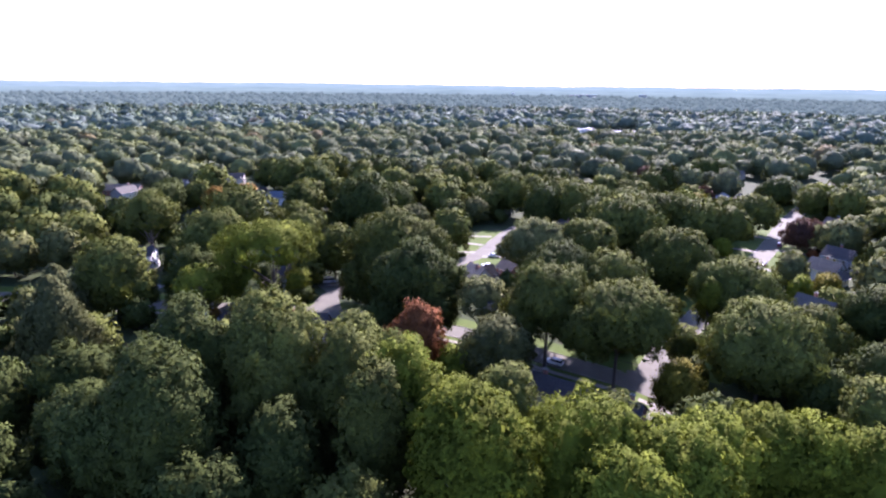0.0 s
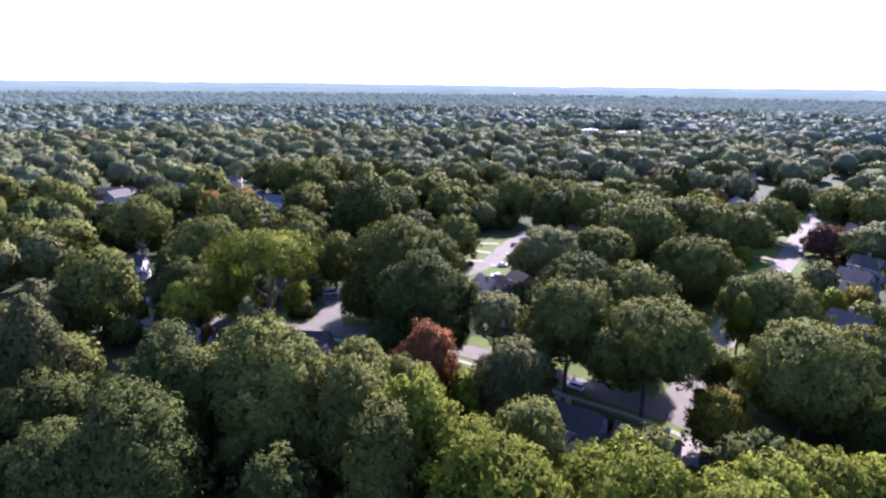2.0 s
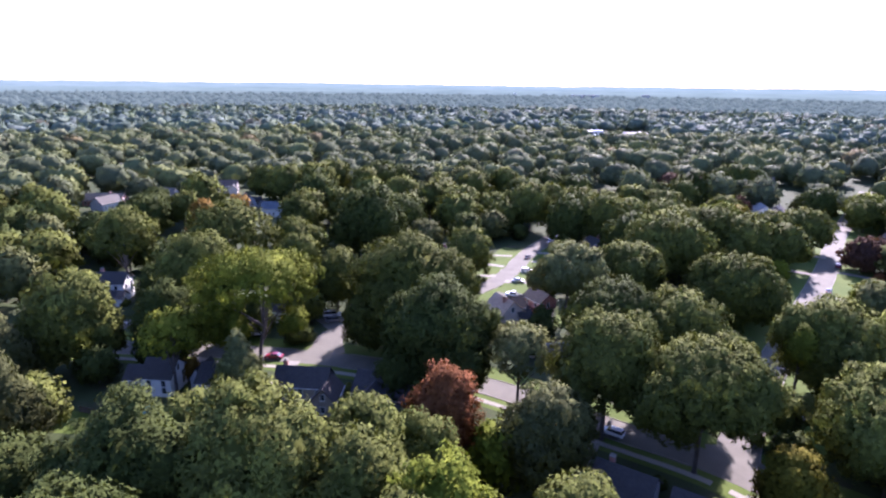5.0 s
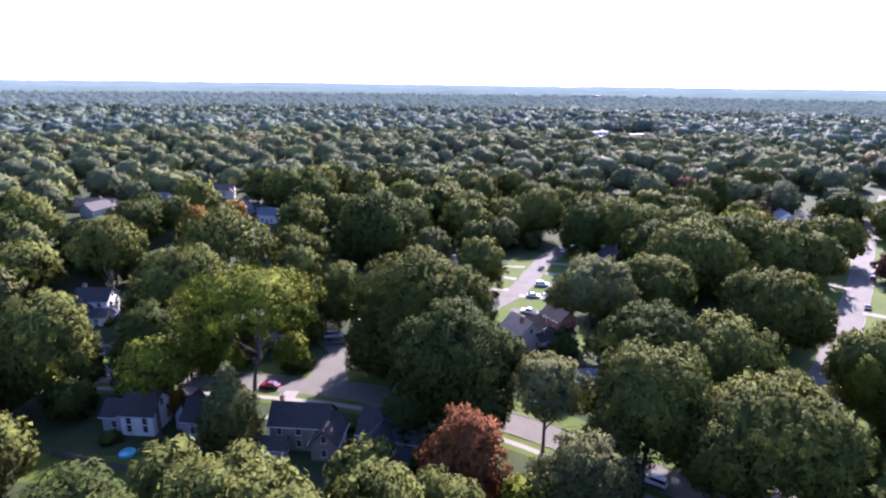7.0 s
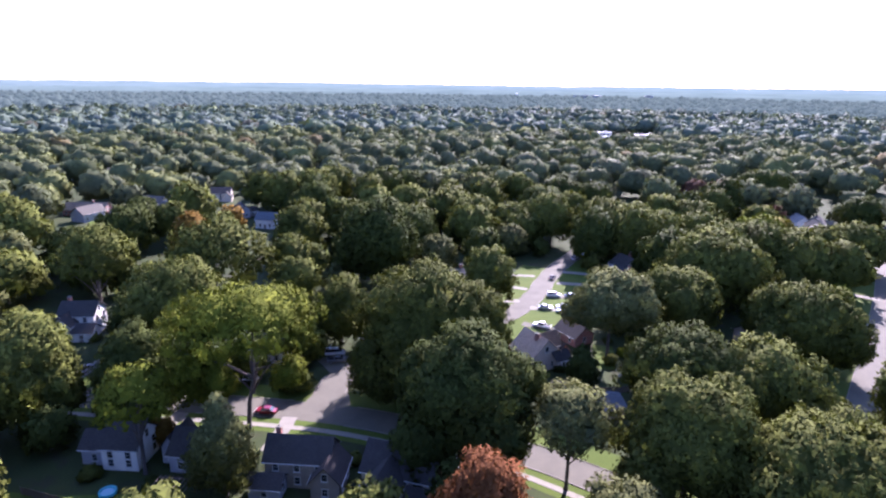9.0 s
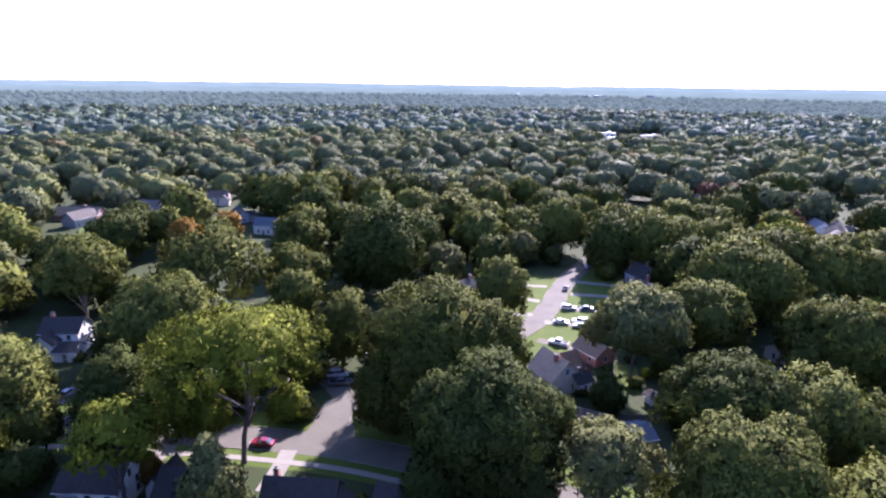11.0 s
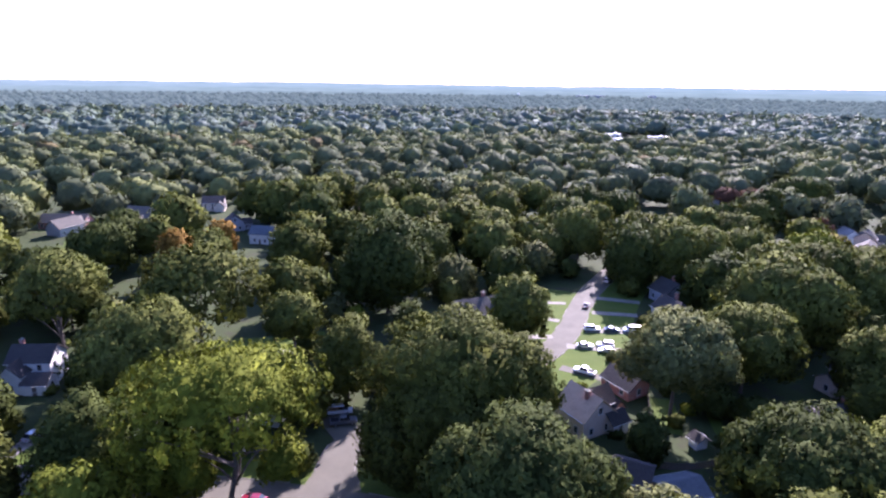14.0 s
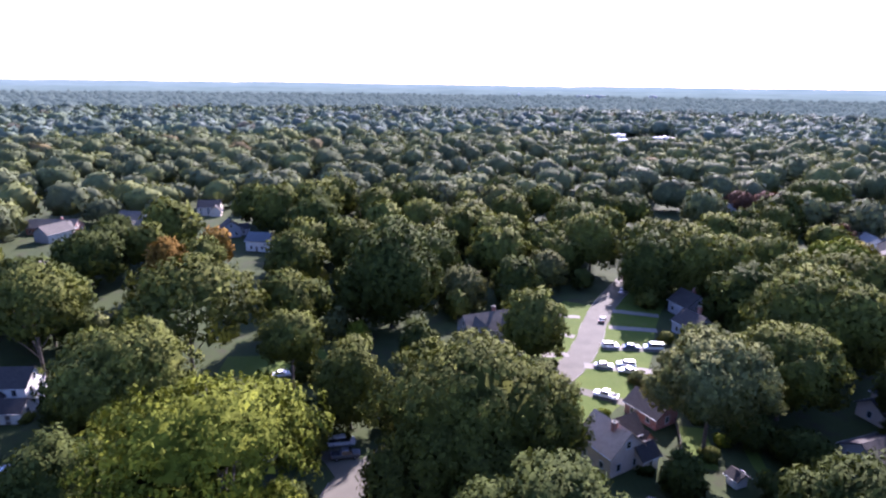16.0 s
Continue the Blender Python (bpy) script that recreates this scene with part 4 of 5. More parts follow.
house(23.6, 113.6, -32, [(0, 0, 9.6, 7.4, 4.0, 7.0, "grey", "slate", True), (3.0, -4.2, 4.4, 4.2, 3.0, 5.0, "grey", "slate", False)], "house with a dark blue-grey shingled roof", [(-2.6, 0.6, 8.0)], [pose(0, 3.7, 0, 0, 0, 180)])
house(34.6, 105.6, -32, [(0, 0, 11.0, 8.2, 4.2, 7.4, "brick", "slate", True), (-3.6, -4.6, 5.0, 4.4, 3.2, 5.6, "brick", "slate", False)], "brick house with a dark blue-grey roof", [(3.2, 0.8, 8.4)], [pose(0, 4.1, 0, 0, 0, 180)])
house(108.5, 167, 34, [(0, 0, 8.0, 10.5, 4.4, 7.8, "grey", "grey", False), (5.6, 2.0, 5.0, 6.0, 3.2, 5.4, "brick", "grey", True)], "grey gabled house beside the avenue", [(1.6, 1.2, 8.8)])
for x, y, wl, rf in ((135.3, 208.8, "white", "grey"), (150.5, 226, "grey", "slate"), (164, 248, "white", "grey"), (181, 280, "cream", "slate")):
    house(x, y, 34, [(0, 0, 8.2, 10.0, 4.6, 7.8, wl, rf, False), (-1.0, -5.6, 5.0, 4.0, 3.0, 5.2, wl, rf, True)], f"{wl} house with a dark gabled roof along the avenue", [(2.2, 1.0, 8.6)])
for x, y, wl, rf in ((137, 307, "cream", "grey"), (150, 325, "cream", "grey"), (162, 345, "tan", "grey")):
    house(x, y, 52, [(0, 0, 9.5, 8.0, 4.4, 7.2, wl, rf, True), (3.0, -4.6, 4.6, 4.4, 3.0, 5.4, wl, rf, False)], f"{wl} house with a sunlit roof among trees", [], (), False)
house(-106, 329.5, -8, [(0, 0, 9.6, 7.6, 4.4, 7.2, "white", "blue", True), (6.0, -1.0, 4.6, 5.0, 3.0, 5.0, "white", "slate", False)], "white house with a blue-grey shingled roof", [], [pose(0, -3.8, 0)])
# White walls in shade, with that shade put into a grey siding.
house(-127, 350, 30, [(0, 0, 8.0, 7.0, 4.4, 7.4, "grey", "slate", False), (5.4, 1.0, 5.0, 5.0, 3.0, 5.0, "grey", "slate", True)], "white gabled house behind autumn trees, its walls greyed for shade", [])
house(-208, 349, 4, [(0, 0, 21, 9.0, 3.2, 6.2, "brick", "grey", True), (8.0, -4.4, 6.0, 5.0, 3.2, 5.8, "brick", "grey", False)], "long low ranch house with a grey roof", [(3, 0.6, 7.2)])
house(-168, 330, 12, [(0, 0, 11, 8.0, 3.6, 6.6, "grey", "slate", True)], "house with a dark roof beside a sunny lawn", [(3, 0.6, 7.4)])
house(20.2, 206.5, 32, [(0, 0, 6.6, 8.4, 2.7, 5.0, "brick", "slate", False)], "low brick garage wing with a dark roof in shade", [])
house(-155, 394, 10, [(0, 0, 11, 8.4, 4.6, 7.6, "cream", "slate", True), (4, -4.8, 5, 4, 3.2, 5.6, "cream", "slate", False)], "cream house with a dark roof among trees", [], (), False)
house(12.8, 172.5, -24, [(0, 0, 6.4, 6.6, 2.7, 4.4, "cream", "slate", True)], "small cream garage with a grey roof")
house(19.6, 168.6, 18, [(0, 0, 7.6, 6.2, 2.6, 4.0, "grey", "blue", True)], "low outbuilding with a blue-grey roof")
house(29.0, 184.8, 24, [(0, 0, 2.6, 2.2, 1.9, 2.7, "white", "slate", False)], "small white garden shed on the lawn", detail=False)
house(-60, 191, -10, [(0, 0, 11, 7.6, 3.4, 6.2, "white", "slate", True)], "white house with a dark roof behind street trees", [(2.4, 0.7, 7.2)])
house(-29, 206, 40, [(0, 0, 10, 7.6, 3.4, 6.4, "brick", "slate", True), (2, -4.4, 4.6, 4.4, 3.0, 5.4, "brick", "slate", False)], "brick house with a dark gabled roof beside the lane", [(2.6, 0.7, 7.6)])
house(45.5, 251.5, 22, [(0, 0, 8.4, 8.0, 3.6, 6.6, "grey", "slate", False)], "grey house with a dark steep gable in shade", [(2.0, 0.7, 8.0)])
house(50, 268, 22, [(0, 0, 9, 8.0, 3.8, 7.0, "grey", "slate", False)], "grey house with a dark roof in shade", [(2.0, 0.7, 8.0)])
FAR_WALLS, FAR_ROOFS = ["white", "grey", "cream", "brick"], ["grey", "pale", "slate", "grey"]
for i, (x, y, r) in enumerate(FAR_HOUSES):
    wl, rf = FAR_WALLS[i % 4], FAR_ROOFS[(i // 4) % 4]
    house(x, y, r, [(0, 0, 12, 8.5, 4.0, 7.2, wl, rf, True)], f"distant {wl} house with a {'pale' if rf == 'pale' else 'dark' if rf == 'slate' else 'grey'} roof among trees", [], (), False)


WHITE_ROOF = surface("roof_membrane_white", (0.34, 0.34, 0.33), (0.46, 0.46, 0.45), 0.1, 4, 0.7, 0.1)


def long_building(x, y, w, d, h, rot):
    b = new("commercial_building")
    b.matrix_basis = pose(x, y, 0, 0, 0, rot)
    child("wall", box_mesh("wall", [(-w / 2, w / 2, -d / 2, d / 2, -0.2, h)], WALL["white"]), b)
    child("roof", box_mesh("roof", [(-w / 2 - 0.3, w / 2 + 0.3, -d / 2 - 0.3, d / 2 + 0.3, h, h + 0.5)], WHITE_ROOF), b)
    for k in range(int(w // 6)):
        child("window", box_mesh("window", [(-1.8, 1.8, -0.1, 0.05, 1.0, 2.8)], GLASS), b, pose(-w / 2 + 3 + k * 6, -d / 2, 0))
    child("rooftop_unit", box_mesh("rooftop_unit", [(-2, 2, -1.5, 1.5, h + 0.5, h + 2)], METAL), b, pose(w / 5, 0, 0))
    tagged(b, "long flat-roofed pale commercial building far off", "building")


long_building(188, 838, 46, 7, 4.5, 8)
long_building(228, 872, 34, 7, 5, 8)
long_building(178, 905, 26, 9, 5, 4)
long_building(64, 1060, 30, 16, 6, 0)


def water_tower(x, y, z, h):
    """A pale tank on a shaft and a flared foot."""
    t = new("water_tower")
    t.location = (x, y, z)
    prof = [(1.6, -6), (1.3, h * 0.55), (2.2, h * 0.64), (5.2, h * 0.74), (6.0, h * 0.84), (5.0, h * 0.94), (1.2, h)]
    for name, lo, hi in (("shaft", 0, 3), ("tank", 2, 7)):
        vs, fs = [], []
        for r, zz in prof[lo:hi]:
            vs += [(r * math.cos(a * math.pi / 8), r * math.sin(a * math.pi / 8), zz) for a in range(16)]
        for i in range(hi - lo - 1):
            fs += [(i * 16 + k, i * 16 + (k + 1) % 16, i * 16 + 16 + (k + 1) % 16, i * 16 + 16 + k) for k in range(16)]
        fs.append(tuple(range(len(vs) - 16, len(vs))))
        mesh_object(name, vs, fs, TRIM, t, smooth=True)
    tagged(t, "small white water tower on the hazy skyline", "water tower")


water_tower(198, 2700, 2, 30)


def warehouse(x, y, z, w, d, h):
    b = new("warehouse")
    b.location = (x, y, z)
    child("wall", box_mesh("wall", [(-w / 2, w / 2, -d / 2, d / 2, -8, h)], WALL["grey"]), b)
    child("roof", box_mesh("roof", [(-w / 2 - 0.5, w / 2 + 0.5, -d / 2 - 0.5, d / 2 + 0.5, h, h + 0.8)], ROOF["pale"]), b)
    for k in range(int(w // 20)):
        child("loading_door", box_mesh("loading_door", [(-3, 3, -0.2, 0.1, 0, 5)], GLASS), b, pose(-w / 2 + 10 + k * 20, -d / 2, 0))
    tagged(b, "long grey warehouse among far hazy woods", "building")


for x, y, z, w in ((455, 2590, 18, 60), (520, 2610, 18, 44), (745, 2640, 20, 30)):
    warehouse(x, y, z, w, 16, 9)


# ---- vehicles ----
def paint(name, col, rough=0.28, metal=0.3):
    m, nt, b = material(name, rough, metal, 0.5)
    n = noise_node(nt, 3, 3, nt.nodes.new("ShaderNodeTexCoord").outputs["Object"])
    nt.links.new(ramp(nt, n.outputs[0], ((0.3, tuple(c * 0.9 for c in col)), (0.7, col))).outputs[0], b.inputs["Base Color"])
    b.inputs["Coat Weight"].default_value = 0.5
    return m


PAINT = {"white": paint("paint_white", (0.78, 0.78, 0.77), metal=0.0), "silver": paint("paint_silver", (0.52, 0.53, 0.55), metal=0.6), "red": paint("paint_red", (0.17, 0.008, 0.018), metal=0.1),
         "black": paint("paint_black", (0.02, 0.02, 0.023)), "blue": paint("paint_blue", (0.06, 0.09, 0.16)), "grey": paint("paint_grey", (0.18, 0.19, 0.20), metal=0.5)}
RUBBER = surface("rubber", (0.015, 0.015, 0.016), (0.03, 0.03, 0.03), 5, 40, 0.9, 0.2)
LENS_W = paint("lamp_clear", (0.7, 0.7, 0.68), 0.1, 0.0)
LENS_R = paint("lamp_red", (0.35, 0.01, 0.01), 0.15, 0.0)


def disc(r, w, name, mat, seg=16):
    bm = bmesh.new()
    bmesh.ops.create_cone(bm, cap_ends=True, segments=seg, radius1=r, radius2=r, depth=w, matrix=pose(0, 0, 0, 90, 0, 0))
    bmesh.ops.bevel(bm, geom=[e for e in bm.edges if len(e.link_faces) == 2 and any(len(f.verts) > 4 for f in e.link_faces)], offset=min(0.04, w * 0.3), segments=2, affect="EDGES")
    me = bpy.data.meshes.new(name)
    bm.to_mesh(me)
    bm.free()
    me.materials.append(mat)
    return me


TYRE, RIM = disc(0.33, 0.22, "tyre", RUBBER), disc(0.20, 0.235, "rim", METAL, 10)
# side outlines: x along the car, z up; body, then cabin
SHAPES = {
    "sedan": (4.6, 1.78, [(-2.3, 0.35), (-2.28, 0.78), (-1.65, 0.92), (0.75, 0.96), (2.05, 0.82), (2.3, 0.62), (2.28, 0.3)], [(-1.75, 0.9), (-1.05, 1.40), (0.25, 1.43), (1.05, 0.93)]),
    "suv": (4.7, 1.88, [(-2.35, 0.4), (-2.34, 0.95), (-2.2, 1.06), (0.95, 1.06), (2.1, 0.96), (2.35, 0.75), (2.33, 0.38)], [(-2.22, 1.02), (-2.0, 1.66), (0.35, 1.70), (1.15, 1.04)]),
    "pickup": (5.5, 1.95, [(-2.75, 0.5), (-2.75, 1.08), (-0.75, 1.10), (1.2, 1.10), (2.5, 1.02), (2.75, 0.8), (2.72, 0.42)], [(-0.85, 1.06), (-0.7, 1.80), (0.6, 1.82), (1.35, 1.08)]),
    "van": (5.2, 1.95, [(-2.6, 0.4), (-2.6, 1.1), (-2.55, 1.15), (1.5, 1.15), (2.35, 1.0), (2.6, 0.75), (2.58, 0.38)], [(-2.55, 1.1), (-2.45, 1.92), (0.9, 1.95), (1.75, 1.12)]),
}


def extrude_outline(pts, half, top_half, zlo, zhi):
    bm = bmesh.new()
    rows = []
    for s in (-1, 1):
        rows.append([bm.verts.new((x, s * (half + (top_half - half) * np.clip((z - zlo) / (zhi - zlo), 0, 1)), z)) for x, z in pts])
    n = len(pts)
    bm.faces.new(rows[0])
    bm.faces.new(rows[1])
    for i in range(n):
        bm.faces.new((rows[0][i], rows[0][(i + 1) % n], rows[1][(i + 1) % n], rows[1][i]))
    bmesh.ops.bevel(bm, geom=bm.edges[:], offset=0.05, segments=2, affect="EDGES")
    return bm


def car(x, y, rot, kind, colour, label):
    length, width, body, cab = SHAPES[kind]
    c = new("car")
    c.matrix_basis = pose(x, y, 0.04, 0, 0, rot)
    part("body", extrude_outline(body, width / 2, width / 2 * 0.95, 0.4, 1.0), PAINT[colour], c)
    zt = max(z for _, z in cab)
    part("window_band", extrude_outline(cab, width / 2 * 0.93, width / 2 * 0.74, cab[0][1], zt), GLASS, c, "dark tinted glass")
    roof = [(cab[1][0] - 0.05, zt - 0.09), (cab[1][0] + 0.05, zt + 0.03), (cab[2][0], zt + 0.04), (cab[2][0] + 0.12, zt - 0.08)]
    part("roof_panel", extrude_outline(roof, width / 2 * 0.80, width / 2 * 0.72, zt - 0.1, zt), PAINT[colour], c)
    for px in (cab[1][0] + 0.02, (cab[1][0] + cab[2][0]) / 2):
        for s in (-1, 1):
            bm = bmesh.new()
            add_box(bm, px - 0.05, px + 0.05, s * width * 0.375 - 0.05, s * width * 0.375 + 0.05, cab[0][1], zt)
            part("pillar", bm, PAINT[colour], c)
    if kind == "pickup":
        bm = bmesh.new()
        add_box(bm, -2.6, -0.95, -0.78, 0.78, 1.095, 1.125)
        part("bed_liner", bm, RUBBER, c)
    for sx in (-0.31, 0.31):
        for s in (-1, 1):
            w = new("wheel", TYRE)
            w.parent = c
            w.matrix_basis = pose(sx * length, s * (width / 2 - 0.10), 0.32)
            child("rim", RIM, w)
    for s in (-1, 1):
        bm = bmesh.new()
        add_box(bm, length / 2 - 0.12, length / 2 + 0.01, s * width * 0.36 - 0.2, s * width * 0.36 + 0.2, 0.58, 0.72)
        part("headlight", bm, LENS_W, c)
        bm = bmesh.new()
        add_box(bm, -length / 2 - 0.015, -length / 2 + 0.08, s * width * 0.38 - 0.14, s * width * 0.38 + 0.14, 0.66, 0.9)
        part("tail_light", bm, LENS_R, c)
        bm = bmesh.new()
        add_box(bm, 0.95, 1.1, s * (width / 2 + 0.06) - 0.09, s * (width / 2 + 0.06) + 0.09, 0.98, 1.12)
        part("mirror", bm, PAINT[colour], c)
    return tagged(c, label, "car", "parked vehicles")


for x, y, r, kind, colour, label in (
        (19.6, 240.9, -3, "suv", "white", "white sport utility car on a concrete driveway"), (25.2, 240.6, -3, "sedan", "blue", "dark blue sedan on a concrete driveway"), (31.0, 240.6, 177, "van", "white", "white van at the end of a driveway"),
        (15.3, 229.2, -8, "sedan", "silver", "silver sedan on a sunny driveway"), (21.0, 230.0, 172, "suv", "white", "white sport utility car beside a lawn"), (20.6, 226.6, 172, "sedan", "silver", "silver sedan parked beside a white car"),
        (12.4, 214.2, 152, "pickup", "white", "white pickup truck by the tan house"), (21.6, 259.8, 68, "sedan", "black", "black sedan parked along the lane"), (-52.2, 163.9, 176, "sedan", "red", "red car parked at the kerb under a tree"),
        (-43.6, 192.6, 12, "van", "white", "white van in a shaded driveway"), (-42.0, 188.6, 14, "pickup", "grey", "grey pickup truck in a shaded driveway"), (-61, 178, 8, "sedan", "white", "white sedan on a lawn edge behind the street trees"), (-63.5, 219.5, 12, "sedan", "white", "white sedan beside a sunny lawn"), (-36.6, 203, 30, "suv", "white", "white sport utility car in tree shade beside the lane"), (-17.2, 156.3, 163, "suv", "silver", "silver car parked on the shaded street"),
        (26.6, 134.2, 147, "suv", "white", "white car parked behind tree trunks"), (122, 226, 56, "sedan", "black", "black sedan parked along the avenue"), (143.5, 257, 56, "suv", "red", "dark red car parked along the avenue"),
        (34.2, 286, 62, "sedan", "silver", "silver sedan far up the lane"), (38.5, 291.5, 64, "suv", "grey", "grey car far up the lane"), (162, 274, 150, "sedan", "white", "white sedan on a driveway by the avenue"),
        (-101.8, 180, 82, "sedan", "silver", "silver sedan on a driveway under trees")):
    car(x, y, r, kind, colour, label)


# ---- garden things ----
def pool(x, y):
    p = new("paddling_pool")
    p.location = (x, y, 0)
    m = paint("pool_vinyl", (0.06, 0.36, 0.38), 0.5, 0.0)
    bm = bmesh.new()
    seg, rings = 28, 12
    for lvl, zc in ((0, 0.18), (1, 0.50)):
        base = len(bm.verts)
        vs = []
        for i in range(seg):
            a = 2 * math.pi * i / seg
            for k in range(rings):
                t = 2 * math.pi * k / rings
                r = 1.30 + 0.2 * math.cos(t)
                vs.append(bm.verts.new((r * math.cos(a), r * math.sin(a), zc + 0.18 * math.sin(t))))
        for i in range(seg):
            for k in range(rings):
                bm.faces.new((vs[i * rings + k], vs[((i + 1) % seg) * rings + k], vs[((i + 1) % seg) * rings + (k + 1) % rings], vs[i * rings + (k + 1) % rings]))
    part("ring", bm, m, p, "inflated turquoise rings")
    bm = bmesh.new()
    bmesh.ops.create_circle(bm, cap_ends=True, segments=28, radius=1.2, matrix=Matrix.Translation((0, 0, 0.45)))
    w, nt, b = material("pool_water", 0.05, 0, 0.5)
    b.inputs["Base Color"].default_value = (0.10, 0.30, 0.34, 1)
    part("water", bm, w, p)
    tagged(p, "round turquoise paddling pool on a lawn", "pool")


pool(-70.6, 137.0)


def pergola(x, y, rot, w, d, h):
    p = new("pergola")
    p.matrix_basis = pose(x, y, 0, 0, 0, rot)
    for sx in (-1, 1):
        for sy in (-1, 1):
            child("post", box_mesh("post", [(-0.08, 0.08, -0.08, 0.08, 0, h)], DARKWOOD), p, pose(sx * w / 2, sy * d / 2, 0))
    for sy in (-1, 1):
        child("beam", box_mesh("beam", [(-w / 2 - 0.3, w / 2 + 0.3, -0.06, 0.06, h, h + 0.22)], DARKWOOD), p, pose(0, sy * d / 2, 0))
    me = box_mesh("rafter", [(-0.04, 0.04, -d / 2 - 0.35, d / 2 + 0.35, h + 0.22, h + 0.38)], DARKWOOD)
    for k in range(9):
        child("rafter", me, p, pose(-w / 2 + k * w / 8, 0, 0))
    child("rail", box_mesh("rail", [(-w / 2, w / 2, -0.04, 0.04, 0.85, 0.95)], TRIM), p, pose(0, -d / 2, 0))
    tagged(p, "dark wooden garden pergola behind a house", "pergola")


pergola(-59.0, 136.2, -4, 6.0, 4.2, 2.5)
pergola(-87.6, 268.5, 12, 5.0, 3.6, 2.6)


FENCE_BOARD = box_mesh("board", [(-0.09, 0.09, -0.012, 0.012, 0.05, 1.5)], DARKWOOD)


def fence(pts, h, mat, label):
    """Upright boards between posts along a line."""
    f = new("fence")
    f.location = (*pts[0], 0)
    ln = spline(pts, 2.4)
    post = box_mesh("post", [(-0.06, 0.06, -0.06, 0.06, -0.1, h + 0.1)], mat)
    for i in range(len(ln) - 1):
        a, b = ln[i] - np.array(pts[0]), ln[i + 1] - np.array(pts[0])
        d = float(np.linalg.norm(b - a))
        ang = math.degrees(math.atan2(b[1] - a[1], b[0] - a[0]))
        child("post", post, f, pose(a[0], a[1], 0, 0, 0, ang))
        m = pose(a[0], a[1], 0, 0, 0, ang)
        for zr in (h * 0.25, h * 0.8):
            child("rail", box_mesh("rail", [(0, d, 0.012, 0.05, zr, zr + 0.08)], mat), f, m)
        for k in range(12):
            child("board", FENCE_BOARD, f, m @ pose((k + 0.5) * d / 12, 0, 0.02 * math.sin(k * 2.3 + i)))
    tagged(f, label, "fence")


fence([(21.5, 191), (24, 200.5), (25, 206)], 1.6, DARKWOOD, "dark board fence beside a sunlit lawn")
fence([(14, 178), (24, 177), (34, 180)], 1.6, DARKWOOD, "weathered board fence between gardens")
fence([(-28, 132), (-28, 146)], 1.6, DARKWOOD, "dark board fence between two houses")
fence([(-49, 134), (-51, 142), (-52, 150)], 1.5, DARKWOOD, "dark board fence beside a driveway")
fence([(-85, 136), (-68, 132), (-52, 130)], 1.5, DARKWOOD, "weathered back garden fence under trees")

# ---- pavement slabs ----
SLAB = box_mesh("slab", [(-0.74, 0.74, -0.72, 0.72, -0.05, 0.06)], CONCRETE, 0.015)


def pavement(line, off, pick, label):
    ob = new("pavement")
    tagged(ob, label, "pavement", kind="structure")
    walk_line = sides_of(line, off)
    seg = np.diff(walk_line, axis=0)
    s = np.concatenate([[0], np.cumsum(np.hypot(seg[:, 0], seg[:, 1]))])
    for q in np.arange(0.8, s[-1], 1.5):
        x, y = np.interp(q, s, walk_line[:, 0]), np.interp(q, s, walk_line[:, 1])
        if not pick(x, y) or road_gap((x, y), None):
            continue
        i = min(np.searchsorted(s, q), len(seg)) - 1
        sl = child("slab", SLAB, ob, pose(x, y, 0.004 * math.sin(q * 3), 0, 0, math.degrees(math.atan2(seg[i][1], seg[i][0]))))


pavement(STREET, 6.4, lambda x, y: -120 < x < 78, "pale concrete pavement slabs along the near side of the street")


# ---- shrubs and understorey ----
def shrub(x, y, r, h, leaf):
    rng = np.random.default_rng(int(abs(x * 97 + y * 31)) + 3)
    base = new("shrub")
    base.location = (x, y, 0)
    v, f, c, vn = crown_data(rng, r, 0.05, h, "dome", 0.26, 0.9, 9)
    ob = new("leaves", tris_mesh("leaves", v, f, [LEAF[leaf]], nrm=vn))
    ob.parent = base
    vs, fs = tube([(0, 0, -0.1), (0, 0, h * 0.4)], [0.09, 0.05], 6)
    mesh_object("stem", vs, fs, BARK, base)
    tagged(base, {"dark": "rounded dark green garden shrub", "green": "leafy green garden shrub", "grey": "pale grey-green garden shrub", "lime": "bright yellow-green garden shrub", "red": "dark red-leaved garden shrub"}[leaf], "shrub", "garden shrubs")


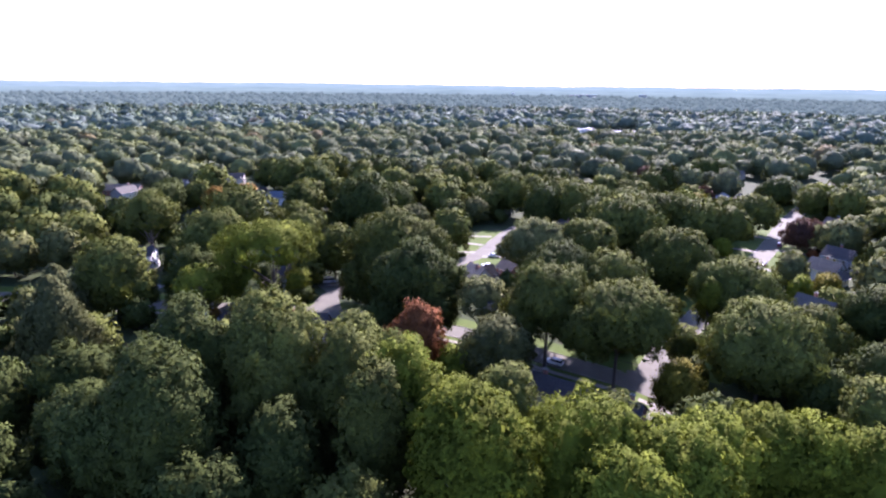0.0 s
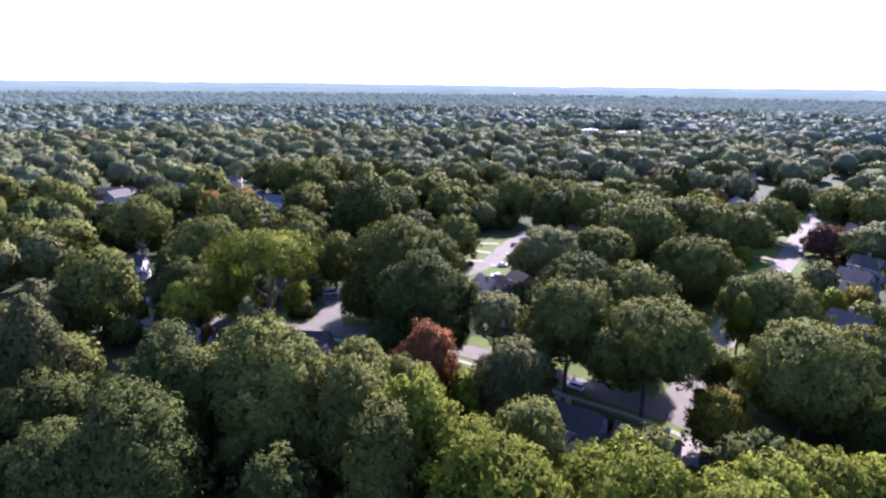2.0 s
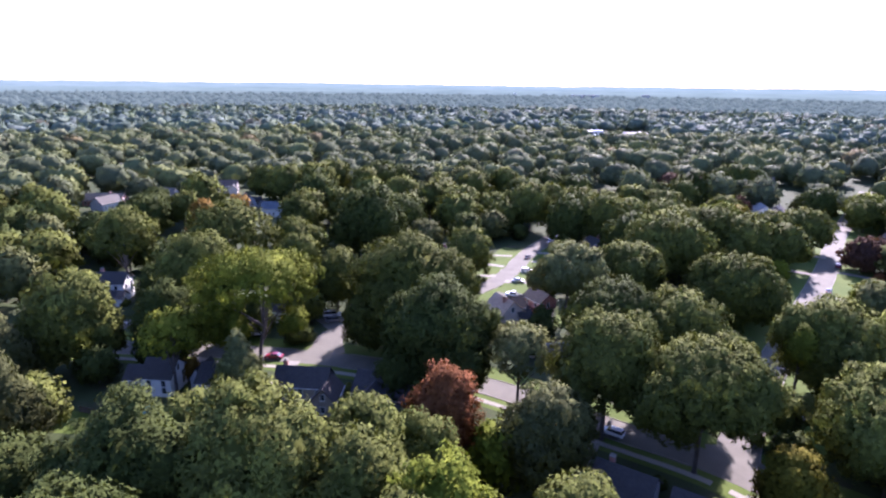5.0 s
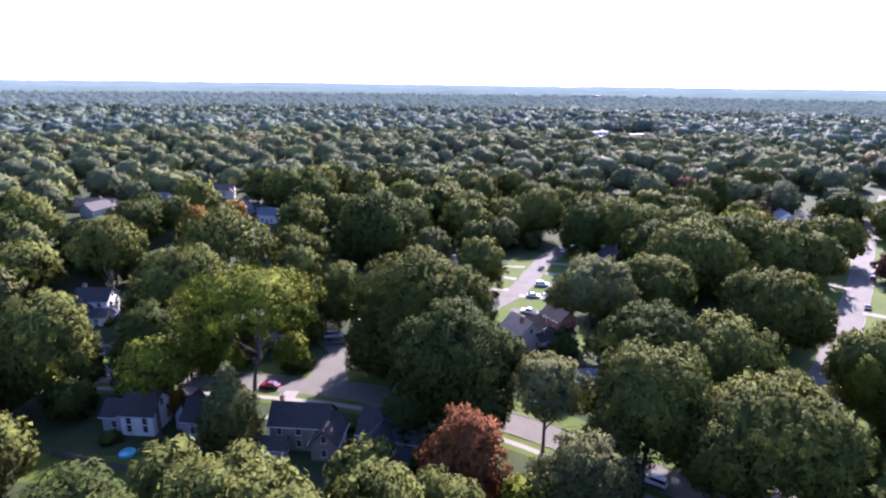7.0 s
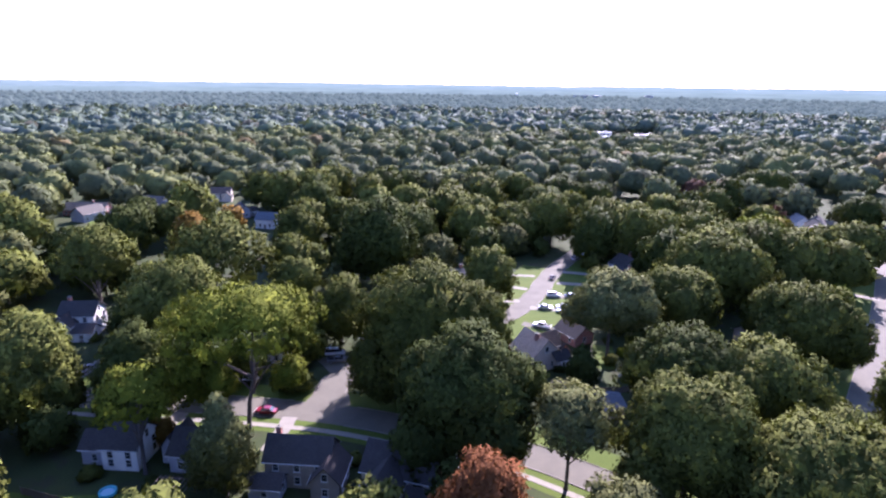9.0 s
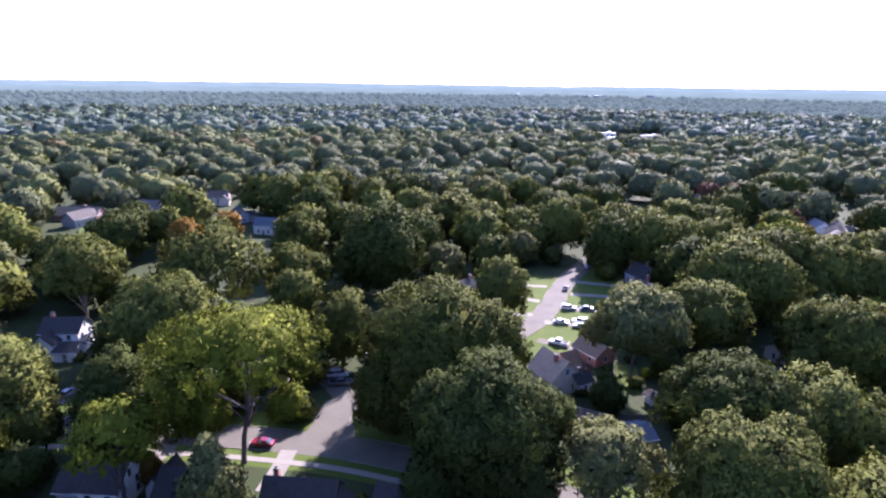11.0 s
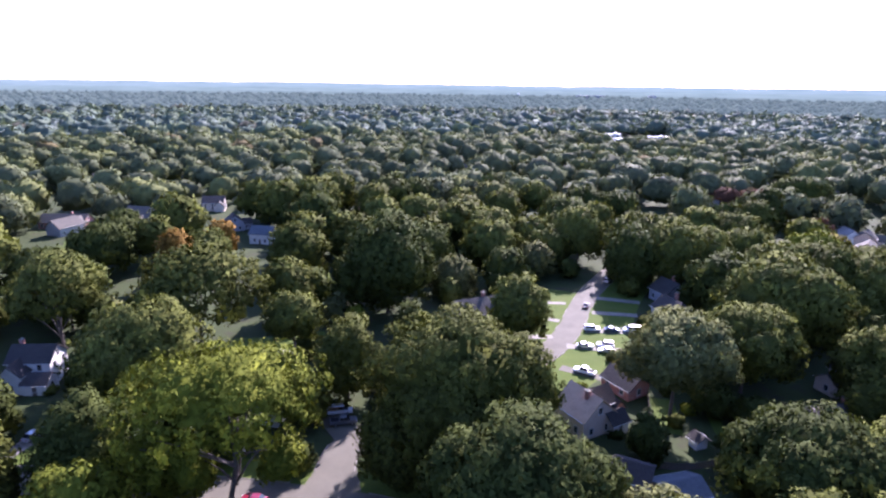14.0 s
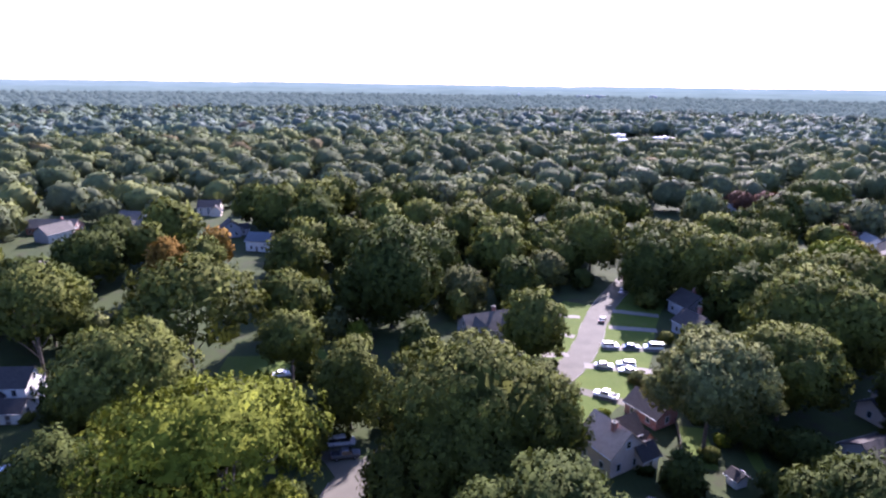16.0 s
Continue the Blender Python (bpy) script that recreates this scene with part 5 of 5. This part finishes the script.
for x, y, r, h, leaf in ((-34, 139, 1.4, 1.6, "dark"), (-30, 148, 1.6, 1.8, "green"), (-43, 148, 1.2, 1.4, "dark"), (-14, 147.5, 1.6, 2, "green"), (-64, 139, 1.6, 1.8, "dark"), (-76, 141, 1.8, 2.2, "green"), (3, 198.5, 1.5, 1.8, "red"),
                         (1, 203, 1.8, 2.2, "dark"), (14, 198, 1.4, 1.6, "green"), (10, 206, 1.5, 1.7, "lime"), (21.5, 221.5, 2.2, 3.2, "grey"), (25, 218, 2.6, 3.6, "dark"), (29, 223, 2.4, 3.4, "dark"), (33, 232, 2.2, 3, "dark"), (36, 246, 2.2, 3, "green"),
                         (-4, 240, 1.8, 2.2, "dark"), (-1, 257, 2.0, 2.6, "green"), (2.2, 229, 1.6, 1.9, "dark"), (13.5, 187, 1.5, 1.8, "dark"), (27, 192, 1.8, 2.6, "green"), (31.5, 197, 1.8, 2.4, "lime"), (29, 205, 1.4, 1.7, "dark"), (148, 240, 2.4, 3.0, "red"), (155, 258, 2.0, 2.4, "dark"),
                         (-110, 197, 1.6, 2, "green"), (-123, 198, 1.6, 2, "dark"), (62, 140, 1.3, 1.6, "lime"), (55, 133, 1.4, 1.6, "dark"), (31, 118.5, 1.6, 2, "dark"), (42, 103, 1.6, 2, "green")):
    shrub(x, y, r, h, leaf)

for x, y, top, r in ((127.5, 193, 7.5, 4.2), (122.5, 186, 8.5, 4.6), (141, 216, 6, 3.2)):
    tree(x, y, top, r, "rust", "dome", 0.6, 0.45, label="small olive-yellow tree between two houses")
tree(58.6, 133.8, 11.5, 4.4, "green", "round", 2.0, 0.4, label="leafy green tree at the corner of the avenue")

# ---- understorey trees that close the gardens between the houses ----
OPEN = [(24, 186, 7), (33, 190, 5), (-72, 128, 10), (-60, 127, 9), (-36, 130, 8), (-20, 128, 7), (-42, 168, 20), (-51, 164, 13), (-70, 138, 7), (-59, 136, 6), (-38, 145, 9), (-20, 141, 10), (-71, 146, 7), (-58, 146, 8), (-117, 202, 11), (7, 193, 12), (10, 183, 6), (26, 195, 7), (-14, 245, 9), (71, 208, 6), (60, 193, 7), (23, 114, 8), (35, 106, 9),
        (108, 167, 7), (5, 217, 10), (14, 228, 15), (24, 240, 13), (14, 255, 13), (27, 262, 12), (32, 250, 10), (-88, 268, 6), (19, 170, 6), (13, 173, 5), (29, 185, 4), (62, 142, 7), (40, 128, 9), (25, 137, 8), (3, 152, 8), (48, 119, 8), (-98, 164, 7), (-8, 158, 6), (-47, 150, 6), (0, 246, 8), (6, 265, 8), (40, 256, 6), (50, 266, 6)]
# The first tree is an addition that shades the garage and outbuilding roofs.
DENSE = [(17.5, 180, 3.8, 10), (37, 198, 5, 12), (33, 172, 5, 11), (41, 164, 5.5, 12), (53, 160, 6, 13), (43.5, 192, 5, 12), (36.5, 178, 5.5, 12), (58, 176, 7, 15), (62, 166, 6.5, 14), (46, 170, 5.5, 12), (35, 214, 6, 12), (52, 220, 7, 15), (-77, 157, 6.5, 14), 
         (-88, 127, 6, 13), (-44, 126, 4, 7), (-24, 126, 6, 12), (-10, 131, 5.5, 12), (31, 95, 6, 14), (50, 96, 6.5, 13), (74, 128, 7, 14), (80, 150, 7, 15), (-98, 196, 6.5, 14), (-66, 172, 4, 8)]
for x, y, r, top in DENSE:
    top *= 0.6 if 30 < x < 64 and 160 < y < 200 else 1
    tree(x, y, top, r, "dark" if int(x + y) % 3 else "green", "dome", top * 0.06, 0.5, 0.8, int(10 + r * 1.3), label="dense dark tree filling a back garden")
rng_u = np.random.default_rng(33)
placed = [(t[0], t[1], t[3] * 0.5) for t in TREES] + [(d[0], d[1], d[2] * 0.8) for d in DENSE]
count = 0
for _ in range(4000):
    x, y = rng_u.uniform(-125, 125), rng_u.uniform(60, 300)
    if y < 100 and -50 < x < 75 or abs(x) > 0.95 * y + 18:
        continue
    r = rng_u.uniform(3.2, 6.2)
    if any(np.hypot(x - a, y - b) < c + r * 0.5 for a, b, c in OPEN + GLADES) or any(np.hypot(x - a, y - b) < c + r * 0.75 for a, b, c in placed):
        continue
    if any(np.min(np.hypot(l[:, 0] - x, l[:, 1] - y)) < h + r + 0.5 for l, h in ROADS):
        continue
    top = r * rng_u.uniform(1.7, 2.6)
    tree(x, y, top, r, ["dark", "green", "green", "dark", "grey", "lime"][rng_u.integers(0, 6)], "dome", top * 0.08, 0.45 + y / 700, 0.8, int(9 + r * 1.2), label="small garden tree filling the yard between houses")
    placed.append((x, y, r * 0.8))
    count += 1
    if count > 80:
        break
